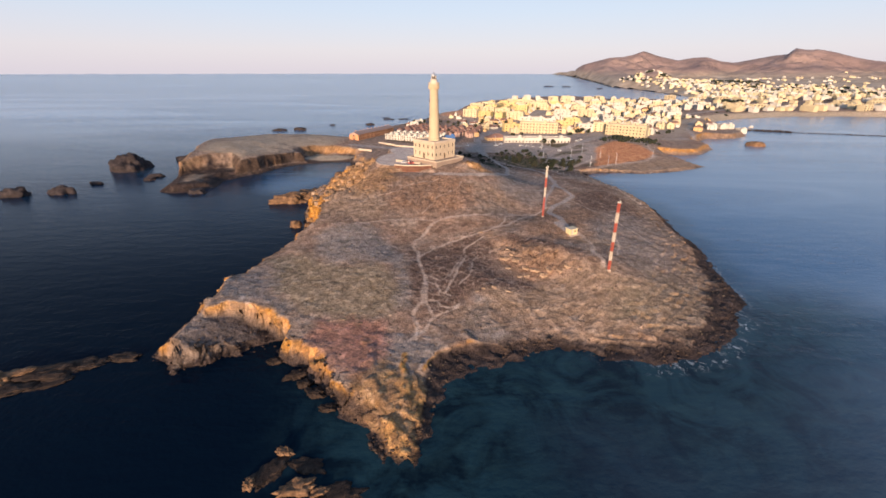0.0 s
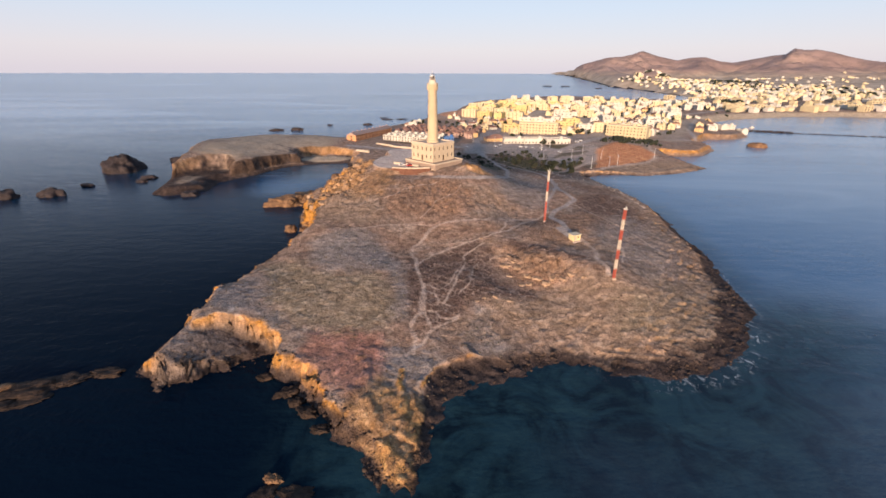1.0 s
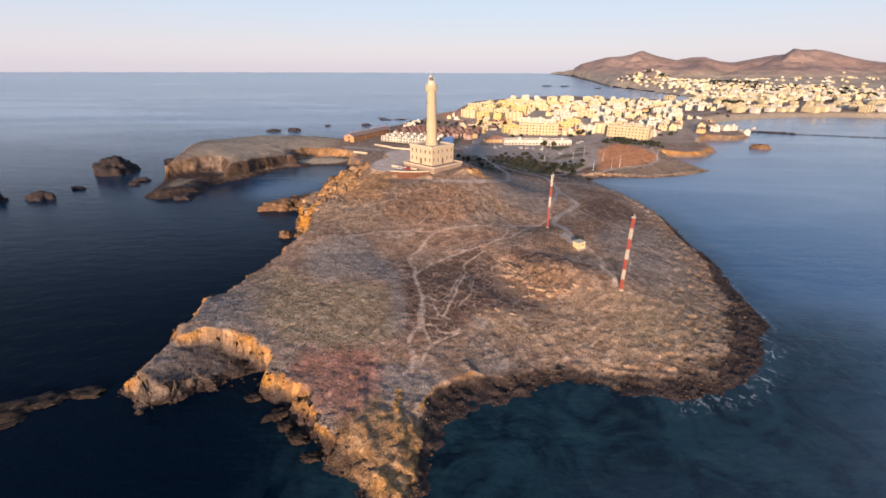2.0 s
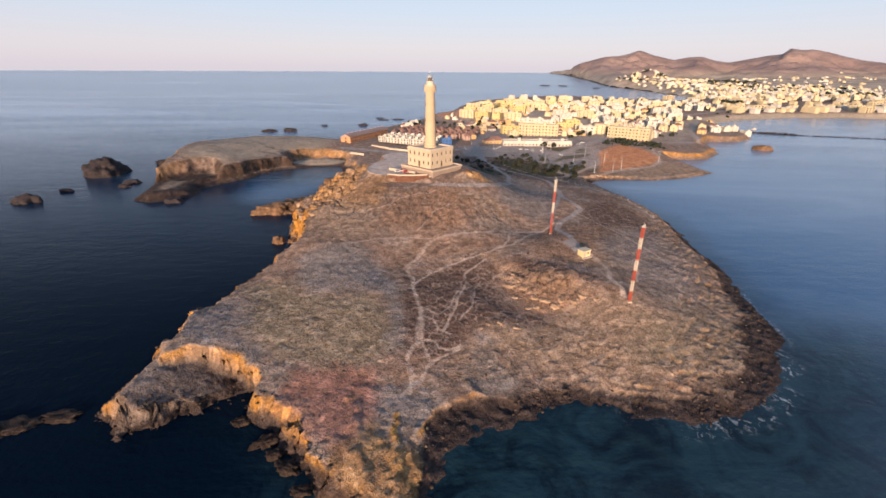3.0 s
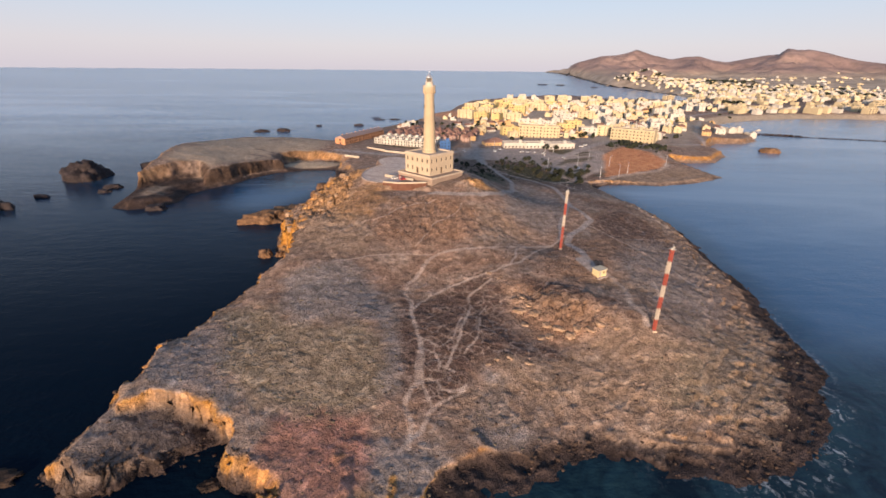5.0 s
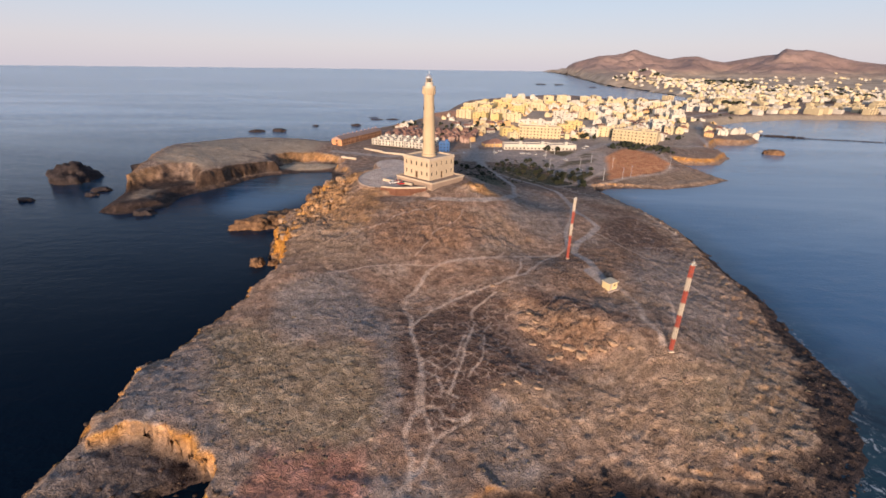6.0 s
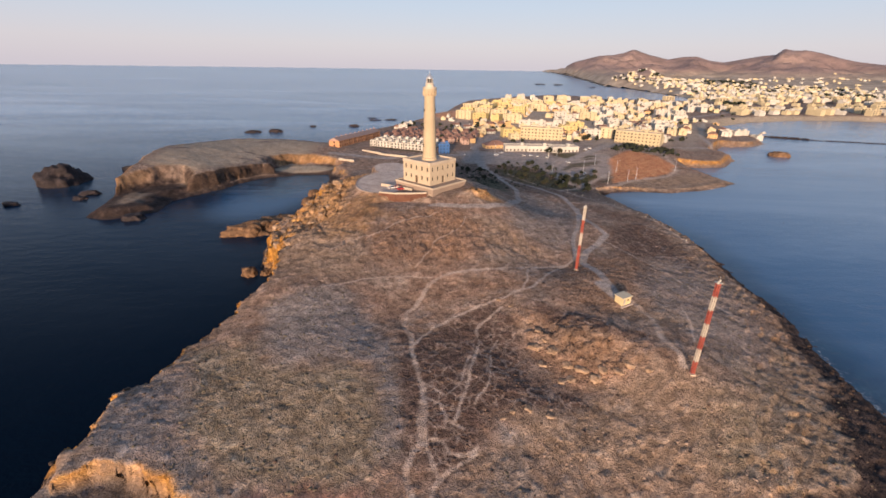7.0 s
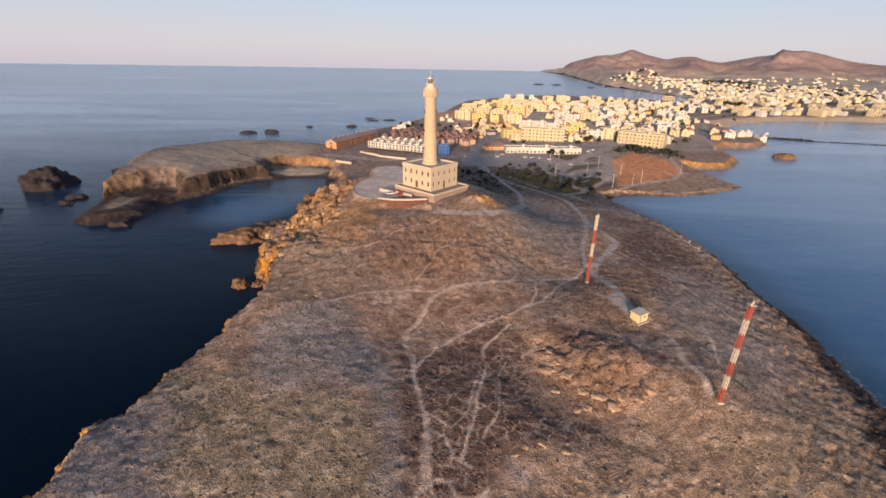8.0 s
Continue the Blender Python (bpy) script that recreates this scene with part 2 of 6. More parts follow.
# upstanding ribs of orange rock: a run of points and a half width
RIBS = [([(-15, -162), (-13.8, -166.4), (-12.3, -176.9), (-8.8, -185.4), (-6.3, -191.9), (-4, -197)], 1.2), ([(-4, -168), (-2.5, -177), (-1.5, -188)], 0.8), ([(14.2, -156.6), (19.5, -161.1), (25, -164.5)], 1.1)]


def near_ribs(x, y):
    best = np.zeros(x.shape)
    wx, wy = x + 1.6 * fbm(x, y, 6, 3, 55), y + 1.6 * fbm(x, y, 6, 3, 59)
    for points, width in RIBS:
        for (ax, ay), (bx, by) in zip(points, points[1:]):
            dx, dy = bx - ax, by - ay
            t = np.clip(((wx - ax) * dx + (wy - ay) * dy) / (dx * dx + dy * dy), 0, 1)
            best = np.maximum(best, step(width * 1.8, width * 0.5, np.hypot(wx - ax - t * dx, wy - ay - t * dy)))
    return best


# ground made level for the lighthouse yard: centre, half sizes, turn, height
LEVELS = [(-21, 7, 15.5, 23.5, -8, 28.0), (-3, 3, 20, 19, 0, 28.0), (-21, 38, 11, 17, 20, 27.6)]


def ground_height(x, y, fine=True):
    d = inland(x, y)
    ragged = 2.9 * fbm(x, y, 13, 4, 3) + (1.5 * fbm(x, y, 3.2, 3, 9) if fine else 0)
    e = d + ragged * step(0, 8, np.abs(d) + 5)
    top = np.maximum(rolling(x, y), 1.5)
    far = step(700, 1100, np.hypot(x, y))
    top = top * (1 - far) + far * (9 + 6 * fbm(x, y, 300, 3, 5))
    # cliffs on the west and the nose, long rocky slopes on the east
    east = step(15, 60, x) * step(120, 40, y)
    if fine:
        e = e + (2.6 - 1.8 * east) * (blocks(x + 0.3 * y, y - 0.2 * x, 4.4, 381)[0] - 0.5) * step(16, 7, np.abs(d))
    width = 4.5 * (1 - east) + 10 * east
    beach = np.maximum(step(380, 470, x) * step(300, 440, y) * step(4000, 3000, y), 0)
    width = width * (1 - beach) + 34 * beach
    sheer = 0.2 * step(0, 1.6, e) + 0.8 * step(3.2, 5.6, e)
    near = step(-135, -148, y)
    sheer = sheer * (1 - near) + near * (0.15 * step(0, 1.2, e) + 0.85 * step(1.2, 3.8, e))
    tip = step(1.2, 0.7, oval(x, y, -4, -190, 16, 20, -20))
    width = width * (1 - tip) + 9 * tip
    cliffs = (1 - east) * (1 - beach) * (1 - tip) * step(1500, 900, np.hypot(x, y))
    h = top * (cliffs * sheer + (1 - cliffs) * step(0, 1, np.clip(e / width, 0, 1)) ** 0.8)
    for cx, cy, rx, ry, turn, foot in HOLLOWS:
        m = step(1.12, 0.92, oval(x, y, cx, cy, rx, ry, turn) + 0.09 * fbm(x, y, 6, 3, 21))
        h = h * (1 - m) + np.minimum(h, foot * (0.35 + 0.65 * step(0, 9, e)) + 0.5 * fbm(x, y, 4, 3, 8)) * m
    # the nose's outer end falls away to the water
    m = step(-147, -152, y) * step(-60, -64, x)
    h = h * (1 - m) + np.minimum(h, np.maximum(8.3 + 0.85 * (x + 71) + 0.5 * fbm(x, y, 5, 3, 27), 0.3)) * m
    m = nose_slab(x, y)
    h = h * (1 - m) + np.minimum(h, np.maximum(7.6 - 0.38 * (x + 69) + 0.1 * (y + 158) + 0.5 * fbm(x, y, 6, 4, 24), 0.3)) * m
    if fine:
        low = step(60, 8, d) * (0.28 + 0.3 * east + 0.12 * tip) * (1 - 0.6 * step(1.2, 0.7, oval(x, y, -34, -122, 40, 34))) + 1.5 * step(-34, -44, x) * step(-70, -40, y) + 0.8 * step(1.2, 0.7, oval(x, y, 45, -106, 24, 7, -28))
        rock = fbm(x, y, 6, 5, 31, ridged=True) * 0.8 + fbm(x * 0.6 + y * 0.8, (y * 0.6 - x * 0.8) * 3.0, 7, 4, 37, ridged=True) * 0.45
        bare = rocky(x, y, d)
        own, crack = blocks(x * 0.8 + y * 0.2, y * 1.2 - x * 0.25, 1.9, 301)
        own2, crack2 = blocks(x, y, 3.9, 331)
        h = h + step(0.3, 2, e) * (bare * (0.24 * (own2 - 0.5) - 0.08 * crack2) + (0.3 + 0.5 * bare) * (0.42 * (own - 0.5) - 0.14 * crack))
        h = h + step(0.3, 2, e) * near_ribs(x, y) * (0.4 + 0.7 * fbm(x, y, 3, 2, 61))
        h = h + step(0.5, 3, e) * (low * rock + 0.24 * fbm(x, y, 4, 5, 41) + 0.13 * fbm(x, y, 2.0, 3, 45, ridged=True) + 0.35 * fbm(x, y, 24, 3, 43))
        own3, crack3 = blocks(x * 0.9 + 0.3 * y, y - 0.2 * x, 6.0, 361)
        own4, crack4 = blocks(x, y * 1.1, 2.8, 371)
        h = h + step(1.5, 5, e) * crags(x, y) * (2.6 * (own3 - 0.45) - 1.2 * crack3 + 1.1 * (own4 - 0.5) - 0.5 * crack4)
        brow = step(1.15, 0.6, oval(x, y, 41, -107, 21, 7.5, -38) + 0.3 * fbm(x, y, 9, 3, 117))
        h = h + brow * (0.7 * (own4 - 0.35) - 0.35 * crack4)
        # gullies down the front of the lighthouse hill
        h = h + step(1.2, 0.6, oval(x, y, 0, -48, 52, 22)) * (1.1 * fbm(x * 1.7, y * 0.7, 10, 4, 53, ridged=True) + 0.45 * fbm(x, y, 4, 4, 87, ridged=True))
    if fine:
        m = step(1.1, 0.4, oval(x, y, 21, -15.5, 10, 5, 15))
        h = h + m * (1.8 + 1.1 * (own4 - 0.5) - 0.4 * crack4)
    for cx, cy, rx, ry, turn, level in LEVELS:
        m = step(1.1, 0.98, oval(x, y, cx, cy, rx, ry, turn))
        h = h * (1 - m) + level * m
    # cut back below the yard's front wall
    m = step(1.2, 0.85, oval(x, y, -12, -24.4, 14, 5.2, -1))
    h = h * (1 - m) + np.minimum(h, 25.0) * m
    if fine:
        ledge = east * step(7.5, 5, h) * step(-0.2, 0.3, fbm(x, y, 18, 3, 47))
        q = (h + 0.5 * fbm(x, y, 11, 3, 49)) / 0.95
        h = h + 1.0 * ledge * (0.95 * (np.floor(q) + step(0.55, 0.95, q - np.floor(q))) - 0.95 * q)
    h = np.where(e < 0, np.maximum(e * 0.35, -8), h + 0.05)
    return h
# TERRAIN END


def sheet(name, x, y, z, mat, masks=(), keep=None, smooth=True):
    """A grid of ground as one mesh. masks: pairs of a name and a value per vertex."""
    ny, nx = x.shape
    mesh = bpy.data.meshes.new(name)
    i = np.arange(nx * ny).reshape(ny, nx)
    quads = np.stack([i[:-1, :-1], i[:-1, 1:], i[1:, 1:], i[1:, :-1]], -1).reshape(-1, 4)
    if keep is not None:
        quads = quads[keep[:-1, :-1].ravel() & keep[1:, 1:].ravel() & keep[:-1, 1:].ravel() & keep[1:, :-1].ravel()]
    mesh.vertices.add(nx * ny)
    mesh.vertices.foreach_set("co", np.stack([x, y, z], -1).astype(np.float32).ravel())
    mesh.loops.add(len(quads) * 4)
    mesh.loops.foreach_set("vertex_index", quads.astype(np.int32).ravel())
    mesh.polygons.add(len(quads))
    mesh.polygons.foreach_set("loop_start", np.arange(0, len(quads) * 4, 4, dtype=np.int32))
    mesh.polygons.foreach_set("use_smooth", np.full(len(quads), smooth))
    for key, value in masks:
        mesh.attributes.new(key, "FLOAT", "POINT").data.foreach_set("value", value.astype(np.float32).ravel())
    mesh.update(calc_edges=True)
    mesh.materials.append(mat)
    return new(name, mesh)


# ---------------------------------------------------------------- ground materials
def ground_material():
    mat, n, l, b = material("dry_ground", 0.95, 0.15)
    patch_n, mid, grain = tex_noise(mat, 22, 5, 0.6, distort=0.6), tex_noise(mat, 3.2, 6, 0.68, distort=0.4), tex_noise(mat, 0.7, 5, 0.7)
    crust = ramp(mat, mid, [(0.3, (0.18, 0.13, 0.102)), (0.48, (0.34, 0.25, 0.198)), (0.62, (0.45, 0.355, 0.295)), (0.75, (0.3, 0.215, 0.168))])
    earth = ramp(mat, mid, [(0.32, (0.19, 0.117, 0.085)), (0.55, (0.41, 0.265, 0.19)), (0.72, (0.54, 0.375, 0.282))])
    c = mix(mat, ramp(mat, patch_n, [(0.4, 0.0), (0.6, 1.0)]), crust, earth)
    scrub = ramp(mat, grain, [(0.33, (0.078, 0.049, 0.04)), (0.58, (0.168, 0.108, 0.087)), (0.75, (0.285, 0.198, 0.156))])
    spots = ramp(mat, mid, [(0.42, 0.0), (0.56, 1.0)])
    c = mix(mat, math_node(mat, "MULTIPLY", attribute(mat, "tan"), ramp(mat, patch_n, [(0.3, 0.6), (0.7, 0.95)])), c, ramp(mat, mid, [(0.3, (0.22, 0.15, 0.1)), (0.5, (0.42, 0.292, 0.198)), (0.75, (0.57, 0.42, 0.305))]))
    c = mix(mat, math_node(mat, "MULTIPLY", attribute(mat, "rust"), ramp(mat, mid, [(0.3, 0.95), (0.65, 0.6)])), c, ramp(mat, grain, [(0.34, (0.12, 0.062, 0.036)), (0.48, (0.35, 0.195, 0.115)), (0.66, (0.56, 0.36, 0.235))]))
    c = mix(mat, math_node(mat, "MULTIPLY", math_node(mat, "ADD", attribute(mat, "scrub"), 0.08), math_node(mat, "ADD", math_node(mat, "MULTIPLY", spots, 0.35), 0.65)), c, scrub)
    # a net of thin bare lines between the scrub's clumps
    web, warp, at = n.new("ShaderNodeTexVoronoi"), n.new("ShaderNodeVectorMath"), n.new("ShaderNodeTexCoord")
    web.feature, web.inputs["Scale"].default_value = "DISTANCE_TO_EDGE", 0.3
    warp.operation = "MULTIPLY_ADD"
    warp.inputs[1].default_value = (3.0, 3.0, 0.0)
    wander = n.new("ShaderNodeTexNoise")
    wander.inputs["Scale"].default_value, wander.inputs["Detail"].default_value = 0.35, 3.0
    l.new(at.outputs["Object"], wander.inputs["Vector"])
    l.new(wander.outputs["Color"], warp.inputs[0])
    l.new(at.outputs["Object"], warp.inputs[2])
    l.new(warp.outputs[0], web.inputs["Vector"])
    net = math_node(mat, "MULTIPLY", ramp(mat, web.outputs["Distance"], [(0.0, 1.0), (0.04, 0.8), (0.12, 0.0)]), ramp(mat, tex_noise(mat, 7, 3), [(0.38, 0.0), (0.56, 0.85)]))
    c = mix(mat, math_node(mat, "MULTIPLY", attribute(mat, "scrub"), net), c, (0.42, 0.31, 0.25))
    c = mix(mat, math_node(mat, "MULTIPLY", attribute(mat, "olive"), ramp(mat, patch_n, [(0.3, 0.6), (0.7, 0.98)])), c, ramp(mat, mid, [(0.35, (0.2, 0.152, 0.102)), (0.55, (0.37, 0.288, 0.2)), (0.72, (0.47, 0.385, 0.285))]))
    c = mix(mat, math_node(mat, "MULTIPLY", attribute(mat, "ash"), ramp(mat, mid, [(0.3, 0.5), (0.7, 0.95)])), c, ramp(mat, grain, [(0.3, (0.18, 0.163, 0.158)), (0.7, (0.41, 0.366, 0.345))]))
    c = mix(mat, math_node(mat, "MULTIPLY", attribute(mat, "red"), ramp(mat, mid, [(0.3, 0.35), (0.7, 0.9)])), c, ramp(mat, grain, [(0.3, (0.3, 0.115, 0.085)), (0.7, (0.54, 0.25, 0.185))]))
    c = mix(mat, math_node(mat, "MULTIPLY", attribute(mat, "bare"), 0.75), c, ramp(mat, mid, [(0.3, (0.21, 0.14, 0.095)), (0.5, (0.41, 0.285, 0.2)), (0.7, (0.55, 0.415, 0.31))]))
    c = mix(mat, math_node(mat, "MULTIPLY", attribute(mat, "crack"), 0.6), c, (0.14, 0.095, 0.07))
    c = mix(mat, attribute(mat, "cliff"), c, ramp(mat, tex_noise(mat, 2.4, 6, 0.65, stretch=(1, 1, 2.2)), [(0.3, (0.16, 0.07, 0.016)), (0.5, (0.55, 0.265, 0.06)), (0.7, (0.74, 0.42, 0.125))]))
    c = mix(mat, attribute(mat, "road"), c, ramp(mat, mid, [(0.3, (0.28, 0.238, 0.218)), (0.7, (0.41, 0.352, 0.322))]))
    c = mix(mat, math_node(mat, "MULTIPLY", attribute(mat, "trail"), ramp(mat, grain, [(0.25, 0.4), (0.6, 0.9)])), c, ramp(mat, mid, [(0.3, (0.42, 0.325, 0.265)), (0.7, (0.56, 0.445, 0.37))]))
    c = mix(mat, attribute(mat, "pale"), c, ramp(mat, mid, [(0.3, (0.52, 0.42, 0.36)), (0.7, (0.64, 0.53, 0.465))]))
    c = mix(mat, attribute(mat, "lawn"), c, ramp(mat, mid, [(0.3, (0.065, 0.066, 0.039)), (0.7, (0.135, 0.125, 0.08))]))
    c = mix(mat, attribute(mat, "clay"), c, ramp(mat, mid, [(0.3, (0.56, 0.23, 0.105)), (0.7, (0.7, 0.35, 0.185))]))
    c = mix(mat, attribute(mat, "sand"), c, ramp(mat, grain, [(0.3, (0.4, 0.31, 0.22)), (0.7, (0.52, 0.42, 0.31))]))
    # tidal rock, and other rock darkened with the same colour
    c = mix(mat, attribute(mat, "wet_and_dark"), c, ramp(mat, mid, [(0.3, (0.026, 0.02, 0.021)), (0.7, (0.095, 0.068, 0.06))]))
    c = mix(mat, 0.42, c, ramp(mat, tex_noise(mat, 1.5, 6, 0.66, distort=1.5), [(0.3, 0.12), (0.5, 0.5), (0.72, 0.85)]), "OVERLAY")
    made = math_node(mat, "SUBTRACT", 1.0, math_node(mat, "MAXIMUM", math_node(mat, "MAXIMUM", attribute(mat, "road"), attribute(mat, "trail")), attribute(mat, "sand")))
    c = mix(mat, math_node(mat, "MULTIPLY", made, 0.5), c, ramp(mat, attribute(mat, "clump"), [(0.0, 0.26), (0.6, 0.5), (1.0, 0.74)]), "OVERLAY")
    worn = ramp(mat, tex_noise(mat, 8, 5, 0.62, distort=1.2), [(0.34, 0.3), (0.5, 0.5), (0.68, 0.68)])
    c = mix(mat, 0.55, c, worn, "OVERLAY")
    # wandering crusts and cracks about a metre apart, softer on trails and roads
    worm = tex_noise(mat, 1.7, 3, 0.5, distort=2.2)
    vein = math_node(mat, "ABSOLUTE", math_node(mat, "SUBTRACT", worm, 0.5))
    c = mix(mat, math_node(mat, "MULTIPLY", made, 0.55), c, mix(mat, 1.0, c, ramp(mat, vein, [(0.0, 0.34), (0.05, 0.62), (0.13, 1.0), (0.25, 0.8)]), "MULTIPLY"))
    l.new(c, b.inputs["Base Color"])
    bump = math_node(mat, "ADD", math_node(mat, "MULTIPLY", mid, 1.3), math_node(mat, "MULTIPLY", grain, 0.5))
    bump = math_node(mat, "ADD", bump, math_node(mat, "MULTIPLY", math_node(mat, "MINIMUM", vein, 0.14), 2.2))
    relief(mat, bump, 0.5)
    return mat


def far_material():
    mat, n, l, b = material("far_hills", 0.95, 0.1)
    big, mid = tex_noise(mat, 420, 6, 0.6), tex_noise(mat, 60, 6, 0.65)
    c = ramp(mat, big, [(0.32, (0.2, 0.145, 0.135)), (0.5, (0.29, 0.205, 0.185)), (0.7, (0.36, 0.26, 0.225))])
    c = mix(mat, ramp(mat, mid, [(0.45, 0.0), (0.65, 0.7)]), c, (0.17, 0.13, 0.115))
    c = mix(mat, attribute(mat, "plain"), c, ramp(mat, mid, [(0.3, (0.2, 0.165, 0.12)), (0.5, (0.42, 0.33, 0.25)), (0.7, (0.58, 0.47, 0.36))]))
    c = mix(mat, attribute(mat, "sand"), c, (0.5, 0.4, 0.29))
    l.new(c, b.inputs["Base Color"])
    relief(mat, mid, 12)
    return mat


def sea_material():
    mat, n, l, b = material("sea_water", 0.1, 0.5)
    b.inputs["IOR"].default_value = 1.33
    big, mid = tex_noise(mat, 17, 6, 0.66, distort=1.0), tex_noise(mat, 6, 5, 0.65)
    weed = ramp(mat, big, [(0.42, 0.0), (0.58, 1.0)])
    shoal = mix(mat, weed, (0.004, 0.011, 0.019), (0.014, 0.04, 0.055))
    shoal = mix(mat, ramp(mat, mid, [(0.45, 0.0), (0.7, 0.5)]), shoal, (0.022, 0.054, 0.063))
    # far and eastern sky reflection, with its pale slicks, painted into the base colour
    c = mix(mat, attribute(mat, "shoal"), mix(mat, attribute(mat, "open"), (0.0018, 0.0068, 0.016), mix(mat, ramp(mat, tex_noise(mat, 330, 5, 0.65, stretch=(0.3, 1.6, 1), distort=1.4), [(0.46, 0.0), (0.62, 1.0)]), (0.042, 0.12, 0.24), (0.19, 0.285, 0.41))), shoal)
    # a paler sky sheen painted over the water east of the cape
    c = mix(mat, attribute(mat, "painted_shine"), c, mix(mat, ramp(mat, tex_noise(mat, 150, 4, 0.6, stretch=(0.4, 1.6, 1), distort=1.0), [(0.4, 0.0), (0.66, 1.0)]), (0.12, 0.205, 0.31), (0.22, 0.31, 0.42)))
    froth = math_node(mat, "MULTIPLY", attribute(mat, "foam"), ramp(mat, tex_noise(mat, 3.2, 6, 0.72, distort=1.2), [(0.53, 0.0), (0.68, 0.9)]))
    c = mix(mat, froth, c, (0.75, 0.78, 0.8))
    l.new(c, b.inputs["Base Color"])
    l.new(math_node(mat, "ADD", math_node(mat, "MULTIPLY", froth, 0.6), 0.18), b.inputs["Roughness"])
    l.new(math_node(mat, "ADD", math_node(mat, "MULTIPLY", attribute(mat, "open"), 0.3), 0.02), b.inputs["Specular IOR Level"])
    waves = math_node(mat, "ADD", math_node(mat, "MULTIPLY", tex_noise(mat, 9, 4, 0.55, stretch=(0.7, 1.6, 1)), 1.0), math_node(mat, "MULTIPLY", tex_noise(mat, 1.6, 3, 0.55), 0.3))
    calm = ramp(mat, tex_noise(mat, 260, 4, 0.6, stretch=(0.35, 1.5, 1), distort=1.0), [(0.4, 0.35), (0.62, 1.0)])
    relief(mat, math_node(mat, "MULTIPLY", waves, calm), 0.6, 0.9)
    return mat


GROUND, FAR, SEA = ground_material(), far_material(), sea_material()

# trails, roads and open ground: each a run of points and a width
MAIN_TRAILS = [([(-0.1, -138), (0, -131), (-0.1, -124.7), (-1.6, -118.2), (-3.4, -112.5), (-4.1, -106), (-6.3, -98.9), (-6.2, -93.8), (-2.9, -88.5), (0.5, -79), (6, -74.2), (15.5, -72.1), (27.2, -70.3), (39.7, -66.5), (53.4, -61.7)], 0.62),
    ([(0.2, -141), (-0.2, -136), (-0.1, -130)], 1.0),
    ([(-3, -108.2), (2.2, -101), (12.2, -93.1), (19.3, -89.1), (28.4, -85.8), (35.8, -82.5), (45.3, -69), (53.7, -60.9), (60.1, -53.7)], 0.45),
    ([(7.4, -135.9), (10.5, -126.5), (13.4, -116.2), (15.7, -107.7), (15.2, -101.1), (18.5, -96.9), (24, -92)], 0.4),
    ([(0.6, -139.3), (-1.5, -143.4), (-2.7, -147.2), (-1.7, -154.1), (-0.5, -160.4)], 0.6),
    ([(0.9, -139.3), (2.2, -145.1), (4.1, -148.6), (0.9, -155.5), (-1.4, -159)], 0.4)]
SIDE_TRAILS = [([(0.9, -139.3), (4.8, -140.1), (6.3, -143), (9.3, -142.8), (12.4, -141.7)], 0.3),
    ([(12.4, -141.7), (6.3, -146.6), (3.5, -150.3), (0.2, -155.6), (-2, -161)], 0.36),
    ([(0.2, -127), (3.8, -130.3), (5.5, -134.9), (9.4, -137)], 0.32),
    ([(-0.3, -122.5), (5.5, -127.8), (9.8, -122.7), (12.8, -113.4)], 0.26),
    ([(12.5, -131), (14.3, -127.4), (16.5, -124.4), (18.4, -118.1), (18, -112), (21, -106)], 0.22),
    ([(37.4, -68.7), (35.5, -77), (31.1, -85.2)], 0.35),
    ([(-36, -62), (-27, -54), (-20, -51), (-13, -44.2), (-4.5, -37.3), (4, -33)], 0.3), ([(-4, -70), (0.3, -62.3), (3, -54), (8, -49.8), (13.4, -43.3), (16, -35)], 0.22),
    ([(-34, -86), (-21.2, -79.1), (-10.7, -75.5), (2.3, -74.8)], 0.26),
    ([(66, -88), (70, -98), (67.3, -109.3), (69, -114.4), (68.7, -119)], 0.8),
    ([(76, -40), (90, -60), (104, -90)], 0.42), ([(84, -90), (82, -100), (78, -108)], 0.35),
    ([(59, 124), (84, 60), (94, 37), (104, 22), (119, 14.5), (122, 1), (124, -20)], 0.8)]
CAPE_ROADS = [([(43.5, 139.5), (52.2, 107.3), (66.8, 78.7), (77.7, 38.7), (78, 18.8), (75.4, -12), (78, -23.4), (79.5, -31.6), (71.3, -43.7), (64.1, -51.5), (59.9, -60.5), (62.2, -70.6), (62.6, -79.2), (63, -84)], 1.3),
    ([(49, 116), (52.7, 85.5), (52.4, 44.2), (47.6, 12.1), (36.5, -17.5), (26.3, -25), (14.3, -27), (1, -25)], 1.5),
    ([(79, 8), (70, -21.6), (62.2, -39.9), (59, -53.7)], 0.9),
    ([(60.5, -80), (63, -88)], 2.4),
    ([(30, 200), (75, 200), (125, 178), (190, 250), (214, 420), (190, 570)], 5.0),
    ([(-90, 185), (-40, 175), (-10, 190), (40, 198)], 4.5),
    ([(40, 200), (44, 240), (110, 380), (190, 570)], 4.0)]
TOWN_ROADS = [([(43.5, 139.5), (42, 170), (40, 198)], 3.5),
    ([(226, 240), (300, 250), (330, 330), (420, 480)], 3.0),
    ([(214, 420), (330, 500), (450, 560), (600, 680)], 4.5)]
